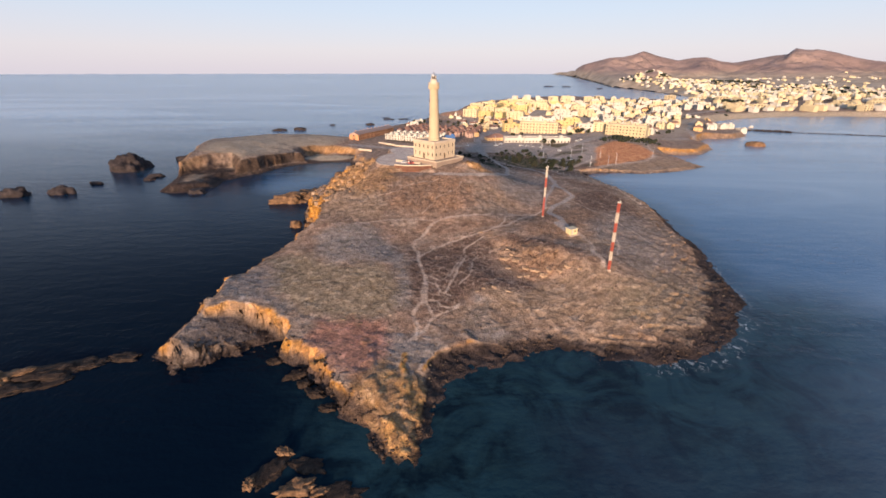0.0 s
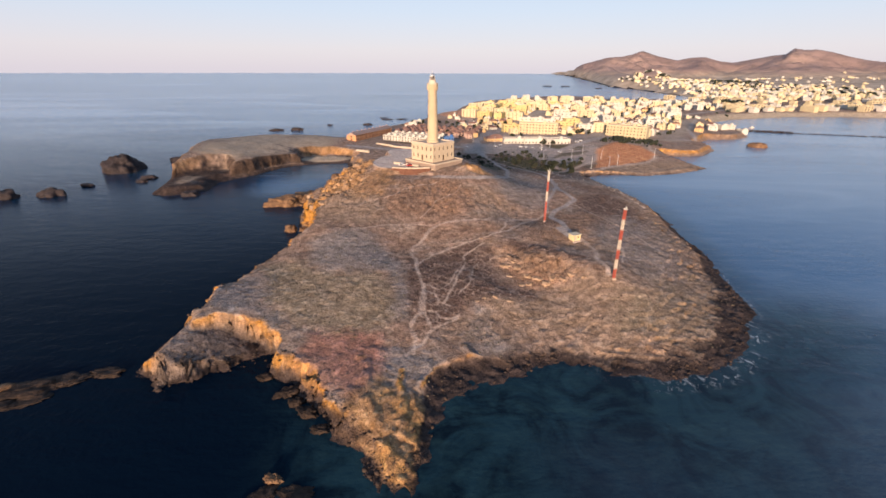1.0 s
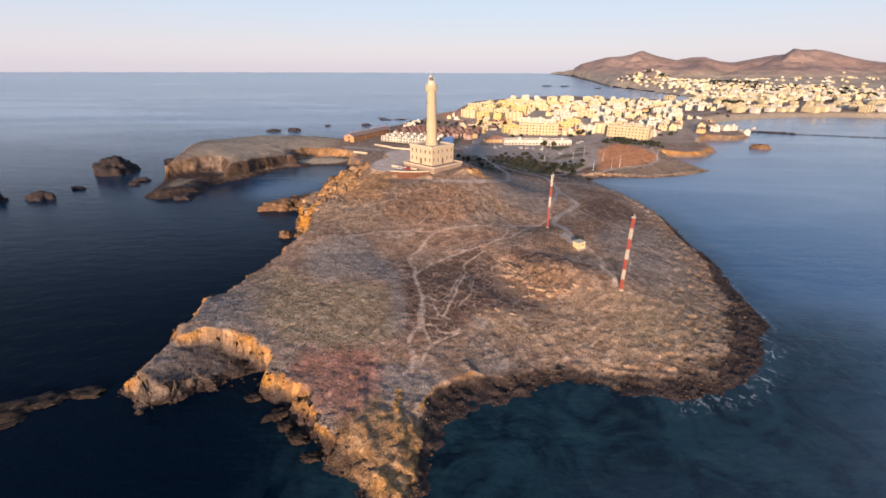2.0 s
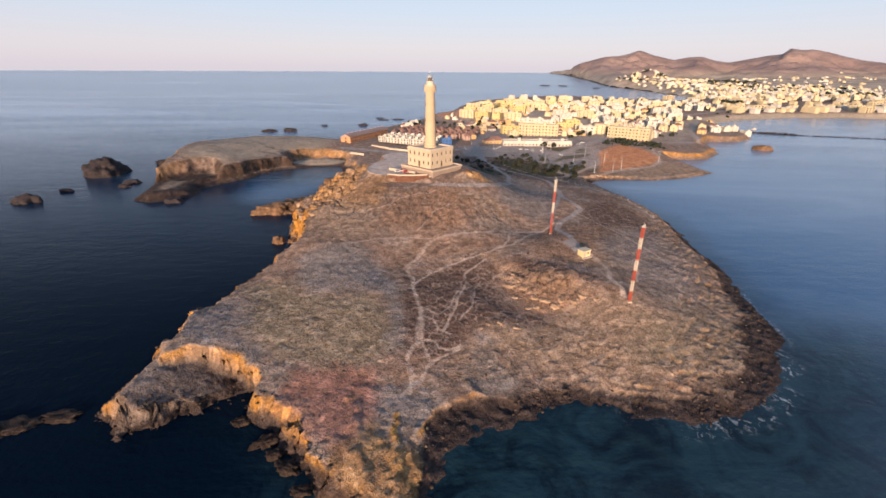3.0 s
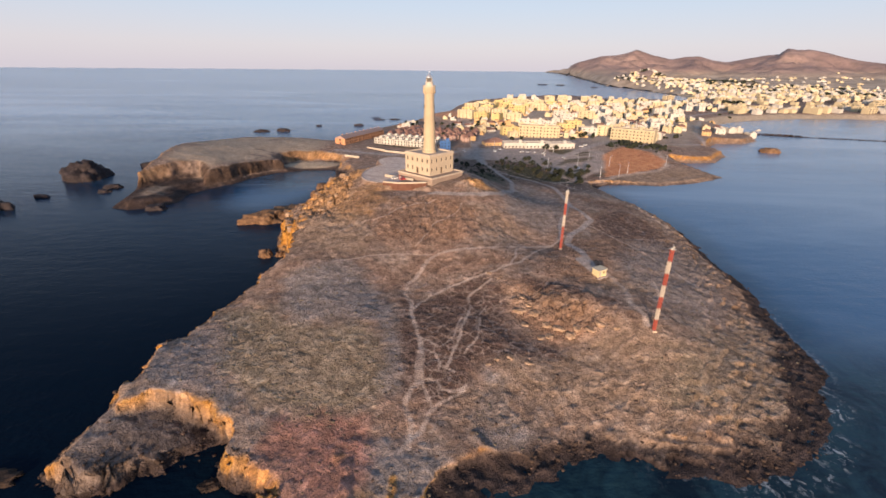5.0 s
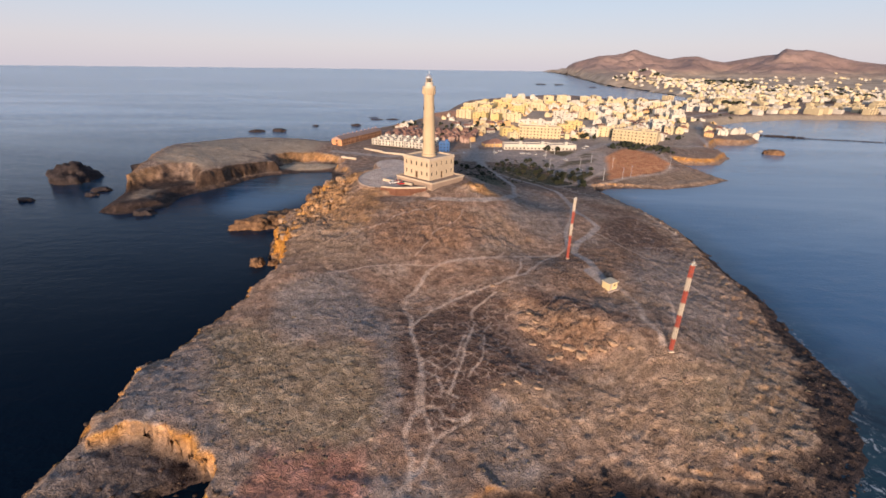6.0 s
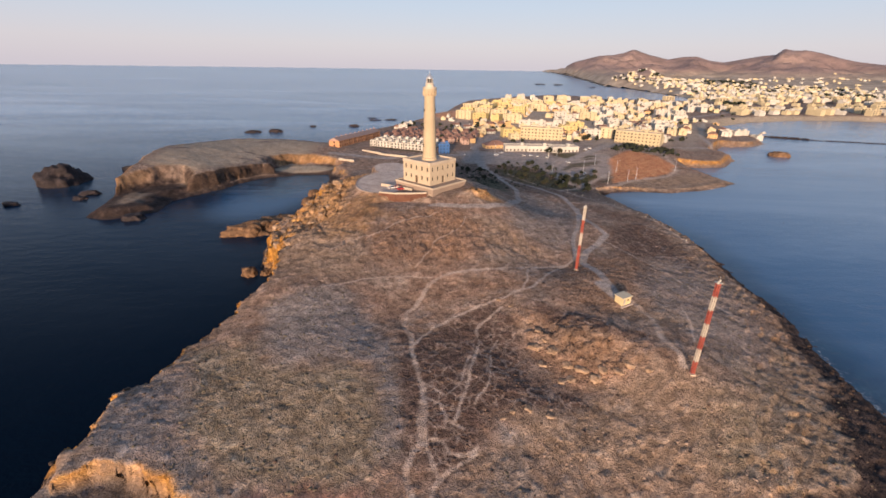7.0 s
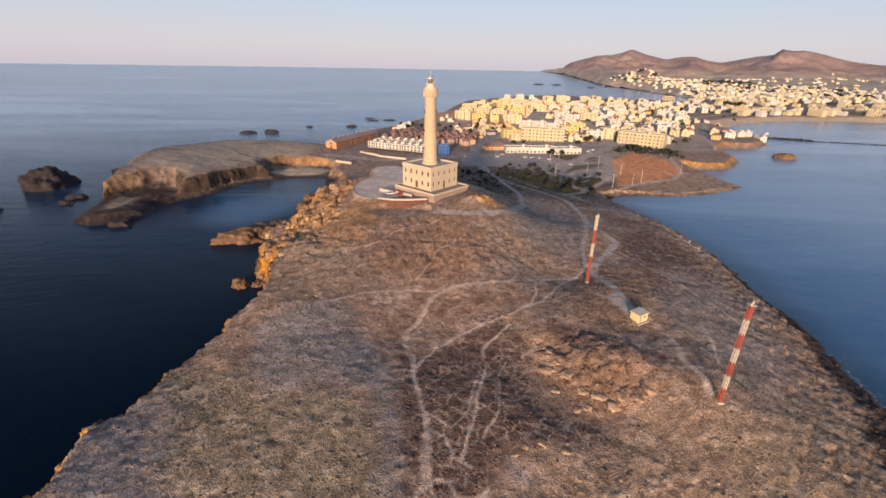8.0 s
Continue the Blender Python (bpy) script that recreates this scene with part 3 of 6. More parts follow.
SQUARE_PATHS = [([(122, 90), (157, 116.8), (190, 130), (207.4, 149.5), (218.2, 192.7), (217, 223.6), (224, 240)], 1.7),
    ([(96, 141), (97.4, 105.3), (105.4, 86), (124.7, 111.7), (147.3, 137.2), (161.5, 161.7), (163, 178.9), (145, 184.7), (116.3, 172.7), (96, 141)], 1.5),
    ([(84, 60), (105.4, 86), (122, 90)], 1.6), ([(112, 112), (128, 128), (140, 150), (120, 150), (108, 132)], 1.2), ([(138, 108), (170, 124), (160, 178)], 1.0)]
TRAILS, ROADS = MAIN_TRAILS + SIDE_TRAILS + SQUARE_PATHS, CAPE_ROADS + TOWN_ROADS


def near_runs(x, y, runs, wobble, soft=0.6):
    best = np.zeros(x.shape)
    wx, wy = x + wobble * fbm(x, y, 9, 3, 51), y + wobble * fbm(x, y, 9, 3, 57)
    for points, width in runs:
        for (ax, ay), (bx, by) in zip(points, points[1:]):
            dx, dy = bx - ax, by - ay
            t = np.clip(((wx - ax) * dx + (wy - ay) * dy) / (dx * dx + dy * dy), 0, 1)
            best = np.maximum(best, step(width * (1.1 + soft), width * (0.9 - 0.6 * soft), np.hypot(wx - ax - t * dx, wy - ay - t * dy)))
    return best


# what grows or lies where on the cape: each patch an outline, a strength and how far its edge wanders
SCRUB_PATCHES = [([(-9, -95), (-2, -106), (7, -97), (21, -88), (27, -97), (29, -117), (34, -129), (22, -132), (16, -134), (12, -144), (4, -150), (-4, -143), (-7, -119)], 1.0, 3.0),
    ([(30, -123), (43, -125), (42, -130), (23, -132), (15, -122)], 1.0, 2.0),
    ([(33, -90), (48, -96), (55, -105), (66, -106), (62, -111), (45, -108), (36, -98)], 0.95, 2.5),
    ([(77, -38), (92, -16), (107, -6), (120, -24), (111, -54), (98, -51), (79, -52)], 1.0, 3.0),
    ([(84, 20), (100, 10), (118, 4), (110, -4), (88, -10)], 0.7, 4.0)]
RUST_PATCHES = [([(-25, -54), (-16, -34), (-5, -28), (10, -30), (23, -40), (15, -61), (-7, -71), (-21, -67)], 0.9, 5.0),
    ([(62, -54), (81, -52), (92, -61), (78, -80), (66, -89), (53, -101), (43, -90), (45, -76)], 0.85, 4.0),
    ([(24, -86), (34, -94), (38, -101), (45, -110), (54, -115), (54, -122), (46, -122), (33, -120), (29, -109)], 0.8, 3.0),
    ([(27, -72), (44, -68), (42, -78), (30, -84), (20, -82)], 0.5, 4.0)]
ASH_PATCHES = [([(-47, -92), (-37, -86), (-27, -86), (-18, -92), (-12, -105), (-9, -117), (-16, -118), (-26, -119), (-36, -121), (-45, -114)], 0.95, 3.0),
    ([(-17, -98), (-9, -115), (-5, -128), (-4, -145), (-9, -144), (-10, -128), (-14, -116)], 0.8, 2.0),
    ([(-84, -118), (-62, -120), (-50, -138), (-43, -148), (-45, -155), (-61, -150), (-80, -134)], 0.85, 4.0),
    ([(18, -135), (25, -139), (23, -146), (30, -153), (21, -161), (12, -156), (17, -146)], 0.9, 2.0),
    ([(33, -31), (46, 8), (54, 36), (75, 18), (72, -13), (61, -45), (48, -50), (41, -39)], 0.8, 4.0),
    ([(98, -50), (118, -42), (122, -72), (112, -96), (99, -110), (84, -113), (76, -98), (74, -76)], 0.7, 6.0),
    ([(-10, -158), (7, -162), (8, -171), (4, -180), (-4, -186), (-11, -175)], 0.75, 2.5)]
OLIVE_PATCHES = [([(-63, -113), (-49, -112), (-36, -120), (-17, -118), (-9, -130), (-8, -143), (-10, -152), (-24, -155), (-40, -150), (-50, -142)], 1.0, 4.0),
    ([(78, -128), (104, -112), (112, -128), (94, -148), (76, -153), (60, -150), (66, -136)], 0.75, 6.0), ([(84, -113), (99, -110), (112, -96), (108, -120), (90, -126)], 0.6, 5.0)]
TAN_PATCHES = [([(18, -133), (34, -131), (46, -124), (57, -118), (70, -117), (79, -124), (88, -139), (78, -150), (62, -149), (45, -146), (28, -143), (20, -138)], 0.9, 4.0),
    ([(-68, -37), (-45, -36), (-26, -50), (-22, -76), (-34, -84), (-47, -86), (-57, -70)], 0.95, 5.0), ([(-66, -32), (-48, -26), (-40, 8), (-37, 50), (-58, 92), (-74, 62), (-70, 12)], 0.9, 4.0), ([(130, 100), (160, 94), (205, 102), (242, 122), (216, 142), (192, 130), (152, 112)], 0.85, 2.0), ([(24, -34), (36, -30), (46, -48), (44, -62), (24, -66), (20, -52)], 0.55, 5.0)]
LAWNS = [([(101, 112), (106, 98), (116, 102), (131, 124), (128, 130)], 0.95, 1.5), ([(112, 206), (122, 176), (146, 178), (152, 190), (134, 204)], 0.9, 2.0), ([(108, 140), (120, 148), (142, 160), (150, 172), (122, 166)], 0.7, 2.0),
    ([(50, 142), (84, 132), (98, 96), (106, 66), (78, 66), (62, 98), (54, 116)], 0.9, 3.0), ([(24, 26), (44, 30), (48, 70), (44, 104), (26, 80), (18, 50)], 0.85, 3.0), ([(-62, 222), (2, 200), (4, 206), (-58, 228)], 0.8, 1.0), ([(126, 104), (146, 126), (140, 112)], 0.8, 1.5)]
RED_PATCHES = [([(-32, -155), (-22, -152), (-12, -152), (-9, -163), (-12, -171), (-14, -178), (-25, -177), (-31, -169), (-33, -162)], 1.0, 3.0)]


def patch(x, y, patches, seed):
    """How much of any of the patches lies at x, y, with ragged and partly broken edges."""
    out = np.zeros(x.shape)
    n, fine = fbm(x, y, 14, 4, seed), fbm(x, y, 3.5, 3, seed + 3)
    for points, strength, wander in patches:
        p = np.array(points, float)
        near = (x > p[:, 0].min() - 9) & (x < p[:, 0].max() + 9) & (y > p[:, 1].min() - 9) & (y < p[:, 1].max() + 9)
        u, v = x[near], y[near]
        if not u.size:
            continue
        best, inside = np.full(u.shape, 1e9), np.zeros(u.shape, bool)
        for (ax, ay), (bx, by) in zip(p, np.roll(p, -1, axis=0)):
            dx, dy = bx - ax, by - ay
            t = np.clip(((u - ax) * dx + (v - ay) * dy) / (dx * dx + dy * dy), 0, 1)
            best = np.minimum(best, np.hypot(u - ax - t * dx, v - ay - t * dy))
            inside ^= ((ay > v) != (by > v)) & (u < dx * (v - ay) / (dy + 1e-12) + ax)
        edge = np.where(inside, best, -best) + wander * (0.9 * n[near] + 0.8 * fine[near])
        out[near] = np.maximum(out[near], strength * step(-1.0 * wander, 1.1 * wander, edge))
    return out


def ground_masks(x, y, z):
    d = inland(x, y)
    gy, gx = np.gradient(z)
    steep = np.hypot(gx / np.maximum(np.abs(np.gradient(x, axis=1)), 1e-3), gy / np.maximum(np.abs(np.gradient(y, axis=0)), 1e-3))
    n1, n2 = fbm(x, y, 30, 4, 61), fbm(x, y, 9, 4, 67)
    slab = nose_slab(x, y)
    scrub = patch(x, y, SCRUB_PATCHES, 161)
    scrub = np.maximum(scrub, 0.85 * step(1.2, 0.8, oval(x, y, 70, 105, 70, 70) + 0.4 * n1) * (y > 20))
    scrub = np.maximum(scrub, 0.4 * step(0.15, 0.5, n1) * (y < 100))
    rust, tan = patch(x, y, RUST_PATCHES, 171), patch(x, y, TAN_PATCHES, 181)
    olive, red = patch(x, y, OLIVE_PATCHES, 191), patch(x, y, RED_PATCHES, 201)
    ash = np.maximum(patch(x, y, ASH_PATCHES, 211), 0.98 * slab * step(-74, -70, x + 2 * n2))
    tan = np.maximum(tan, 0.9 * step(-70, -73, x + 1.5 * n2) * step(-147, -151, y))
    ash = np.maximum(ash, 0.3 * step(-95, -125, x))
    west = step(-100, -118, x) * step(0.9, 0.5, steep)
    tan = np.maximum(tan, 0.9 * west)
    scrub = np.maximum(scrub, 0.85 * west * step(0.02, 0.22, fbm(x * 0.45 + 0.2 * y, y, 24, 4, 121)))
    trail = near_runs(x + 0.5 * fbm(x, y, 3.2, 2, 131), y + 0.5 * fbm(x, y, 3.2, 2, 133), TRAILS, 0.9, 0.45)
    trail *= np.clip(0.95 + 0.5 * fbm(x, y, 7, 3, 63) + 0.35 * fbm(x, y, 1.6, 2, 65), 0.3, 1)
    road, pale = near_runs(x, y, ROADS, 0.5, 0.15), np.zeros(x.shape)
    for cx, cy, rx, ry, turn, _ in LEVELS[::2]:
        level = step(1.0, 0.96, oval(x, y, cx, cy, rx, ry, turn))
        road, trail, pale = np.maximum(road, 0.6 * level), np.maximum(trail, 0.85 * level), np.maximum(pale, level)
    paved = np.maximum(0.75 * step(1.1, 0.85, oval(x, y, 210, 540, 200, 330, -8) + 0.2 * n1), 0.75 * step(1.1, 0.8, oval(x, y, 110, 290, 90, 80) + 0.2 * n1))
    paved = np.maximum(paved, 0.85 * step(1.1, 0.9, oval(x, y, 84, 186, 48, 22, -6)))
    paved = np.maximum(paved, 0.8 * patch(x, y, [([(28, 160), (24, 214), (128, 216), (164, 196), (166, 170), (150, 136), (124, 108), (106, 84), (92, 100), (92, 140), (60, 156)], 1.0, 2.0)], 231))
    lawn = patch(x, y, LAWNS, 241) * (1 - np.maximum(road, trail))
    road = np.maximum(road, paved * step(6, 14, d) * (1 - lawn))
    bare = rocky(x, y, d)
    own, crack = blocks(x * 0.8 + y * 0.2, y * 1.2 - x * 0.25, 1.9, 301)
    scrub *= 1 - 0.6 * bare
    cliff = step(0.7, 1.6, steep + 0.3 * n2) * step(1.8, 3.4, z + 1.2 * n2) * step(26, 8, d)
    cliff = np.maximum(cliff, 0.42 * crags(x, y) * step(-0.5, 0.3, n2 + 0.3))
    cliff = np.maximum(cliff, 0.5 * step(1.1, 0.6, oval(x, y, 24, -15, 10, 6) + 0.4 * n2))
    cliff = np.maximum(cliff, 0.32 * step(1.15, 0.5, oval(x, y, -36, -30, 20, 22) + 0.5 * n2))
    rust = np.maximum(rust, 0.9 * step(1.1, 0.6, oval(x, y, 43, -106, 22, 7, -34) + 0.4 * n2))
    cliff = np.maximum(cliff, 0.58 * step(1.1, 0.6, oval(x, y, -7, -190, 15, 17, -25) + 0.5 * n2))
    cliff *= 1 - 0.4 * step(0.0, 0.35, fbm(x, y, 7, 3, 123)) * step(-110, -150, y) * step(-30, -40, x)
    cliff *= (1 - 0.85 * slab) * (1 - 0.6 * step(-95, -120, x))
    cliff *= 1 - 0.35 * step(1.2, 0.9, oval(x, y, -24, -176, 30, 10, -40)) * step(-0.25, 0.15, fbm(x, y, 7, 3, 69))
    cliff = np.maximum(cliff, 0.5 * step(1.1, 0.85, oval(x, y, -112, 170, 34, 15, 3)) * step(0.4, 0.9, steep))
    cliff = np.maximum(cliff, 0.9 * near_ribs(x, y) * step(-0.15, 0.3, n2))
    # tide-darkened band; raised east of the tip to paint that slope's shade too
    wet_and_dark = step(2.4, 0.9, z - 1.1 * n2 - 0.5 * n1 + 0.1 * step(30, 60, x) * step(-20, -60, y) - 1.2 * step(85, 112, x) * step(0, -40, y) + 1.6 * step(120, 135, x) * step(70, 85, y) - 1.3 * step(60, 20, x) * step(2, 8, x) * step(-150, -165, y) + 0.9 * step(4, 0, x) * step(-168, -176, y)) * step(200, 100, np.abs(x - 40) * 0.6)
    wet_and_dark = np.maximum(wet_and_dark, 0.9 * step(4.0, 2.2, z - 1.4 * n2) * step(1.2, 0.9, oval(x, y, -30, -172, 26, 9, -38)))
    # western shelf and the cove's steep faces take the same dark colour
    wet_and_dark = np.maximum(wet_and_dark, 1.0 * step(1.15, 0.9, oval(x, y, -183, 48, 28, 42, -18) + 0.2 * n2) * step(10, 7, z))
    wet_and_dark = np.maximum(wet_and_dark, 0.88 * step(1.2, 0.85, oval(x, y, -146, 100, 20, 46, -28) + 0.2 * n2) * step(0.35, 0.8, steep))
    clay = patch(x, y, [([(160, 178), (190, 212), (210, 190), (211, 158), (195, 136), (168, 123), (138, 108), (146, 134)], 1.0, 2.0)], 221)
    clay = np.maximum(clay, 0.55 * step(1.1, 0.8, oval(x, y, 22, 486, 26, 40, 10) + 0.2 * n1))
    sand = step(1.1, 0.8, oval(x, y, -106, 150, 26, 13, 5)) * (z < 3.0)
    sand = np.maximum(sand, 0.55 * step(1.1, 0.8, oval(x, y, 250, 600, 200, 380, -8) + 0.2 * n1) * step(15, 25, d))
    sand = np.maximum(sand, step(34, 22, d) * step(400, 450, x) * step(430, 470, y))
    sand = np.maximum(sand, 0.6 * west * step(8, 16, d) * (1 - scrub))
    wet_and_dark *= 1 - 0.9 * sand
    # the nose slab, darkened, most of all low down on its inner side
    wet_and_dark = np.maximum(wet_and_dark, 0.55 * slab * step(8.5, 6, z + 0.8 * n2))
    wet_and_dark = np.maximum(wet_and_dark, 0.9 * slab * step(3.2, 1.6, z + 0.8 * n2) * step(-66, -60, x))
    # steep faces of the western headland, somewhat darker
    wet_and_dark = np.maximum(wet_and_dark, 0.35 * step(-95, -120, x) * step(0.5, 1.0, steep))
    for m in (scrub, olive, red, rust, tan, ash, cliff):
        m *= 1 - np.maximum(road, clay)
    return [("scrub", scrub), ("rust", rust), ("tan", tan), ("olive", olive), ("ash", ash), ("red", red), ("trail", trail * step(3, 6, d)), ("road", road * step(2, 6, d)), ("cliff", cliff), ("wet_and_dark", wet_and_dark), ("clay", clay), ("sand", sand), ("lawn", lawn), ("clump", own), ("pale", pale), ("bare", bare * (0.3 + 0.7 * own)), ("crack", bare * crack)]


def axis(points):
    """Grid lines through runs of (start, end, spacing)."""
    return np.unique(np.concatenate([np.arange(a, b, s) for a, b, s in points] + [[points[-1][1]]]))


# the near cape, fine
gx, gy = np.meshgrid(np.arange(-130, 160.1, 0.45), np.arange(-212, 100.1, 0.45))
gz = ground_height(gx, gy)
masks = ground_masks(gx, gy, gz)
sy, sx = np.gradient(gz, 0.45)
craggy = step(0.5, 1.6, np.hypot(sx, sy)) * (gz > -1)
jx = craggy * (1.8 * fbm(gx + gz * 0.8, gy - gz * 1.1, 4.5, 4, 71) + 1.1 * fbm(gx, gz * 2.4 + gy * 0.4, 2.2, 3, 73))
jy = craggy * (1.8 * fbm(gx - gz * 0.9, gy + gz * 0.7, 4.5, 4, 77) + 1.1 * fbm(gy, gz * 2.4 + gx * 0.4, 2.2, 3, 79))
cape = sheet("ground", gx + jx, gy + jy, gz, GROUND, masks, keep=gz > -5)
tagged(cape, "dry rocky cape with scrub, worn trails and orange cliffs", "ground", kind="structure")

# the town's land and the western headland, coarser
gx, gy = np.meshgrid(axis([(-250, -75, 1.25), (-75, 480, 2.5), (480, 760, 4), (760, 1320, 8)]), axis([(5, 260, 1.25), (260, 330, 2.5), (330, 620, 4), (620, 1320, 8)]))
gz = ground_height(gx, gy, False) + (inland(gx, gy) > 2) * (0.4 * fbm(gx, gy, 9, 4, 41) + step(-70, -100, gx) * (0.35 * fbm(gx, gy, 7, 4, 31, ridged=True) + 0.25 * fbm(gx, gy, 3, 3, 33)))
under = (gx > -130) & (gx < 160) & (gy < 100)
gz = np.where(under, gz - 0.5, gz)
craggy = step(0.7, 1.6, np.hypot(np.gradient(gz, axis=1) / np.gradient(gx, axis=1), np.gradient(gz, axis=0) / np.gradient(gy, axis=0))) * (gz > -1) * step(-70, -100, gx)
jx = craggy * (2.4 * fbm(gx + gz * 0.8, gy - gz * 1.1, 6, 4, 71) + 1.3 * fbm(gx, gz * 2.0 + gy * 0.4, 3, 3, 73))
jy = craggy * (2.4 * fbm(gx - gz * 0.9, gy + gz * 0.7, 6, 4, 77) + 1.3 * fbm(gy, gz * 2.0 + gx * 0.4, 3, 3, 79))
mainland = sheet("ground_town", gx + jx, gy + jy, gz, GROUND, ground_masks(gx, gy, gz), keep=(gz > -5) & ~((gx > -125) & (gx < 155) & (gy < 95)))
tagged(mainland, "low coastal land with clay, sand and a headland of rock", "ground", kind="structure")

# the far coast and its hills: the range's crest as bearings in degrees and heights in metres
CREST_LINE = np.array([(11, 0), (13.4, 38), (15.1, 50), (17.8, 104), (20.3, 146), (21.9, 152), (23.0, 168), (24.0, 193), (25.6, 156), (27.8, 122), (29.2, 141), (30.6, 144), (32.0, 116), (33.3, 103),
                       (35.2, 130), (36.6, 150), (37.8, 158), (38.3, 197), (39.3, 184), (40.2, 187), (41.5, 166), (42.9, 136), (44.2, 114), (46, 96), (52, 90)], float)


def hill_height(x, y):
    d = inland(x, y)
    bearing, far = np.degrees(np.arctan2(x, y)), np.hypot(x, y)
    wander = bearing + 0.5 * fbm(x, y, 420, 3, 89) * step(60, 500, np.abs(far - 4000))
    off = (far - (3790 + 240 * step(30, 36, bearing))) / np.where(far < 4000, 620.0, 420.0)
    ridge = fbm(x, y, 330, 5, 81, ridged=True)
    h = np.interp(wander, CREST_LINE[:, 0], CREST_LINE[:, 1]) * np.exp(-np.abs(off) ** 1.35)
    h = h * (1 + 0.7 * (ridge - 0.6) * step(0.05, 0.5, np.abs(off))) + 10 * step(900, 2200, far) * (1 - np.exp(-off * off)) * (1 + fbm(x, y, 500, 3, 83))
    low = 7 + 3 * fbm(x, y, 160, 4, 85)
    headland = 26 * np.exp(-(oval(x, y, 960, 2150, 130, 420) ** 2)) + 30 * np.exp(-(oval(x, y, 1000, 1980, 60, 90) ** 2))
    z = (np.maximum(h, 0) + low * np.minimum(1, np.abs(off)) + headland) * step(0, 70, d) ** 0.7
    return np.where(d < 0, -8.0, z + 0.2) + swell(x, y)


gx, gy = np.meshgrid(axis([(440, 1500, 14), (1500, 4400, 28)]), axis([(-300, 560, 40), (560, 1600, 14), (1600, 4560, 28)]))
gz = hill_height(gx, gy)
inner = (gx < 1320) & (gy < 1320) & (gx >= 440)
gz = np.where(inner, gz - 4.0, gz)
d = inland(gx, gy)
far_masks = [("plain", step(70, 20, gz - swell(gx, gy))), ("sand", step(34, 22, d) * step(430, 470, gy) * step(1500, 1300, gx) * (gx > 500) * (gy < 1050))]
hills = sheet("ground_hills", gx, gy, gz, FAR, far_masks, keep=(gz > swell(gx, gy) - 6) & (np.hypot(gx, gy) < 4660) & ~((gx < 1300) & (gy < 1300) & (gy > 100)))
tagged(hills, "bare brown mountains and a dry coastal plain", "mountains", kind="structure")

# the sea
gx, gy = np.meshgrid(axis([(-4700, -1000, 90), (-1000, -360, 16), (-360, 60, 4), (60, 130, 1.5), (130, 260, 4), (260, 1000, 14), (1000, 4700, 90)]),
                     axis([(-4700, -800, 90), (-800, -280, 16), (-280, -180, 4), (-180, -120, 1.5), (-120, 150, 4), (150, 1000, 14), (1000, 4700, 90)]))
d = inland(gx, gy)
n1 = fbm(gx, gy, 40, 4, 91)
shoal = 0.9 * step(-75, -6, d + 12 * n1) * step(-45, -5, gx + 10 * n1) * step(-95, -140, gy)
shoal = np.maximum(shoal, 0.5 * step(-20, 0, d + 8 * n1) * step(-60, 0, gx))
# where the painted sky reflection lifts the water's colour; the cove is paler too
pale_sea = np.maximum(step(-20, 200, gx) * step(-290, -130, gy), 0.21 * step(-150, 150, gy) + 0.8 * step(60, 640, gy))
pale_sea = np.maximum(pale_sea, 0.6 * step(1.3, 0.5, oval(gx, gy, -112, 80, 36, 62)))
shoal = np.maximum(shoal, 0.75 * step(1.3, 0.4, oval(gx, gy, -106, 112, 30, 46)))
foam = np.maximum(0.62 * step(1.1, 0.5, oval(gx, gy, 80, -166, 18, 3.5, 14)), 0.75 * step(1.1, 0.5, oval(gx, gy, 100, -157, 8, 3.5, 42)))
foam = np.maximum(foam, step(1.1, 0.4, oval(gx, gy, 109, -143, 7, 6, 50))) * step(-9, -3, d)
foam = np.maximum(foam, 0.3 * step(-4, 0, d) * step(40, 80, gx) * (gy < -90))
foam = np.maximum(foam, 0.5 * step(1.1, 0.6, oval(gx, gy, -88, 2, 9, 5)))
sea = sheet("water", gx, gy, swell(gx, gy), SEA, [("shoal", shoal), ("open", pale_sea), ("painted_shine", 0.9 * step(80, 330, gx + 0.25 * gy) * step(-130, 60, gy) * step(1300, 900, np.hypot(gx, gy))), ("foam", foam)], keep=np.hypot(gx, gy) < 4690)
tagged(sea, "calm blue sea with darker weed beds and light ripples", "sea", kind="structure")


# ---------------------------------------------------------------- building blocks
def part(name, bm, mat, parent=None, label="", smooth=False):
    mesh = bpy.data.meshes.new(name)
    bm.normal_update()
    bm.to_mesh(mesh)
    bm.free()
    if smooth:
        mesh.polygons.foreach_set("use_smooth", [True] * len(mesh.polygons))
    mesh.materials.append(mat)
    ob = new(name, mesh)
    ob.parent = parent
    return tagged(ob, label)


def hull(bm, corners, faces, m=None):
    vs = [bm.verts.new(m @ Vector(c) if m else c) for c in corners]
    for f in faces:
        bm.faces.new([vs[i] for i in f])
    return vs


def box(bm, x0, y0, z0, x1, y1, z1, m=None):
    hull(bm, [(x0, y0, z0), (x1, y0, z0), (x1, y1, z0), (x0, y1, z0), (x0, y0, z1), (x1, y0, z1), (x1, y1, z1), (x0, y1, z1)],
         [(3, 2, 1, 0), (4, 5, 6, 7), (0, 1, 5, 4), (1, 2, 6, 5), (2, 3, 7, 6), (3, 0, 4, 7)], m)


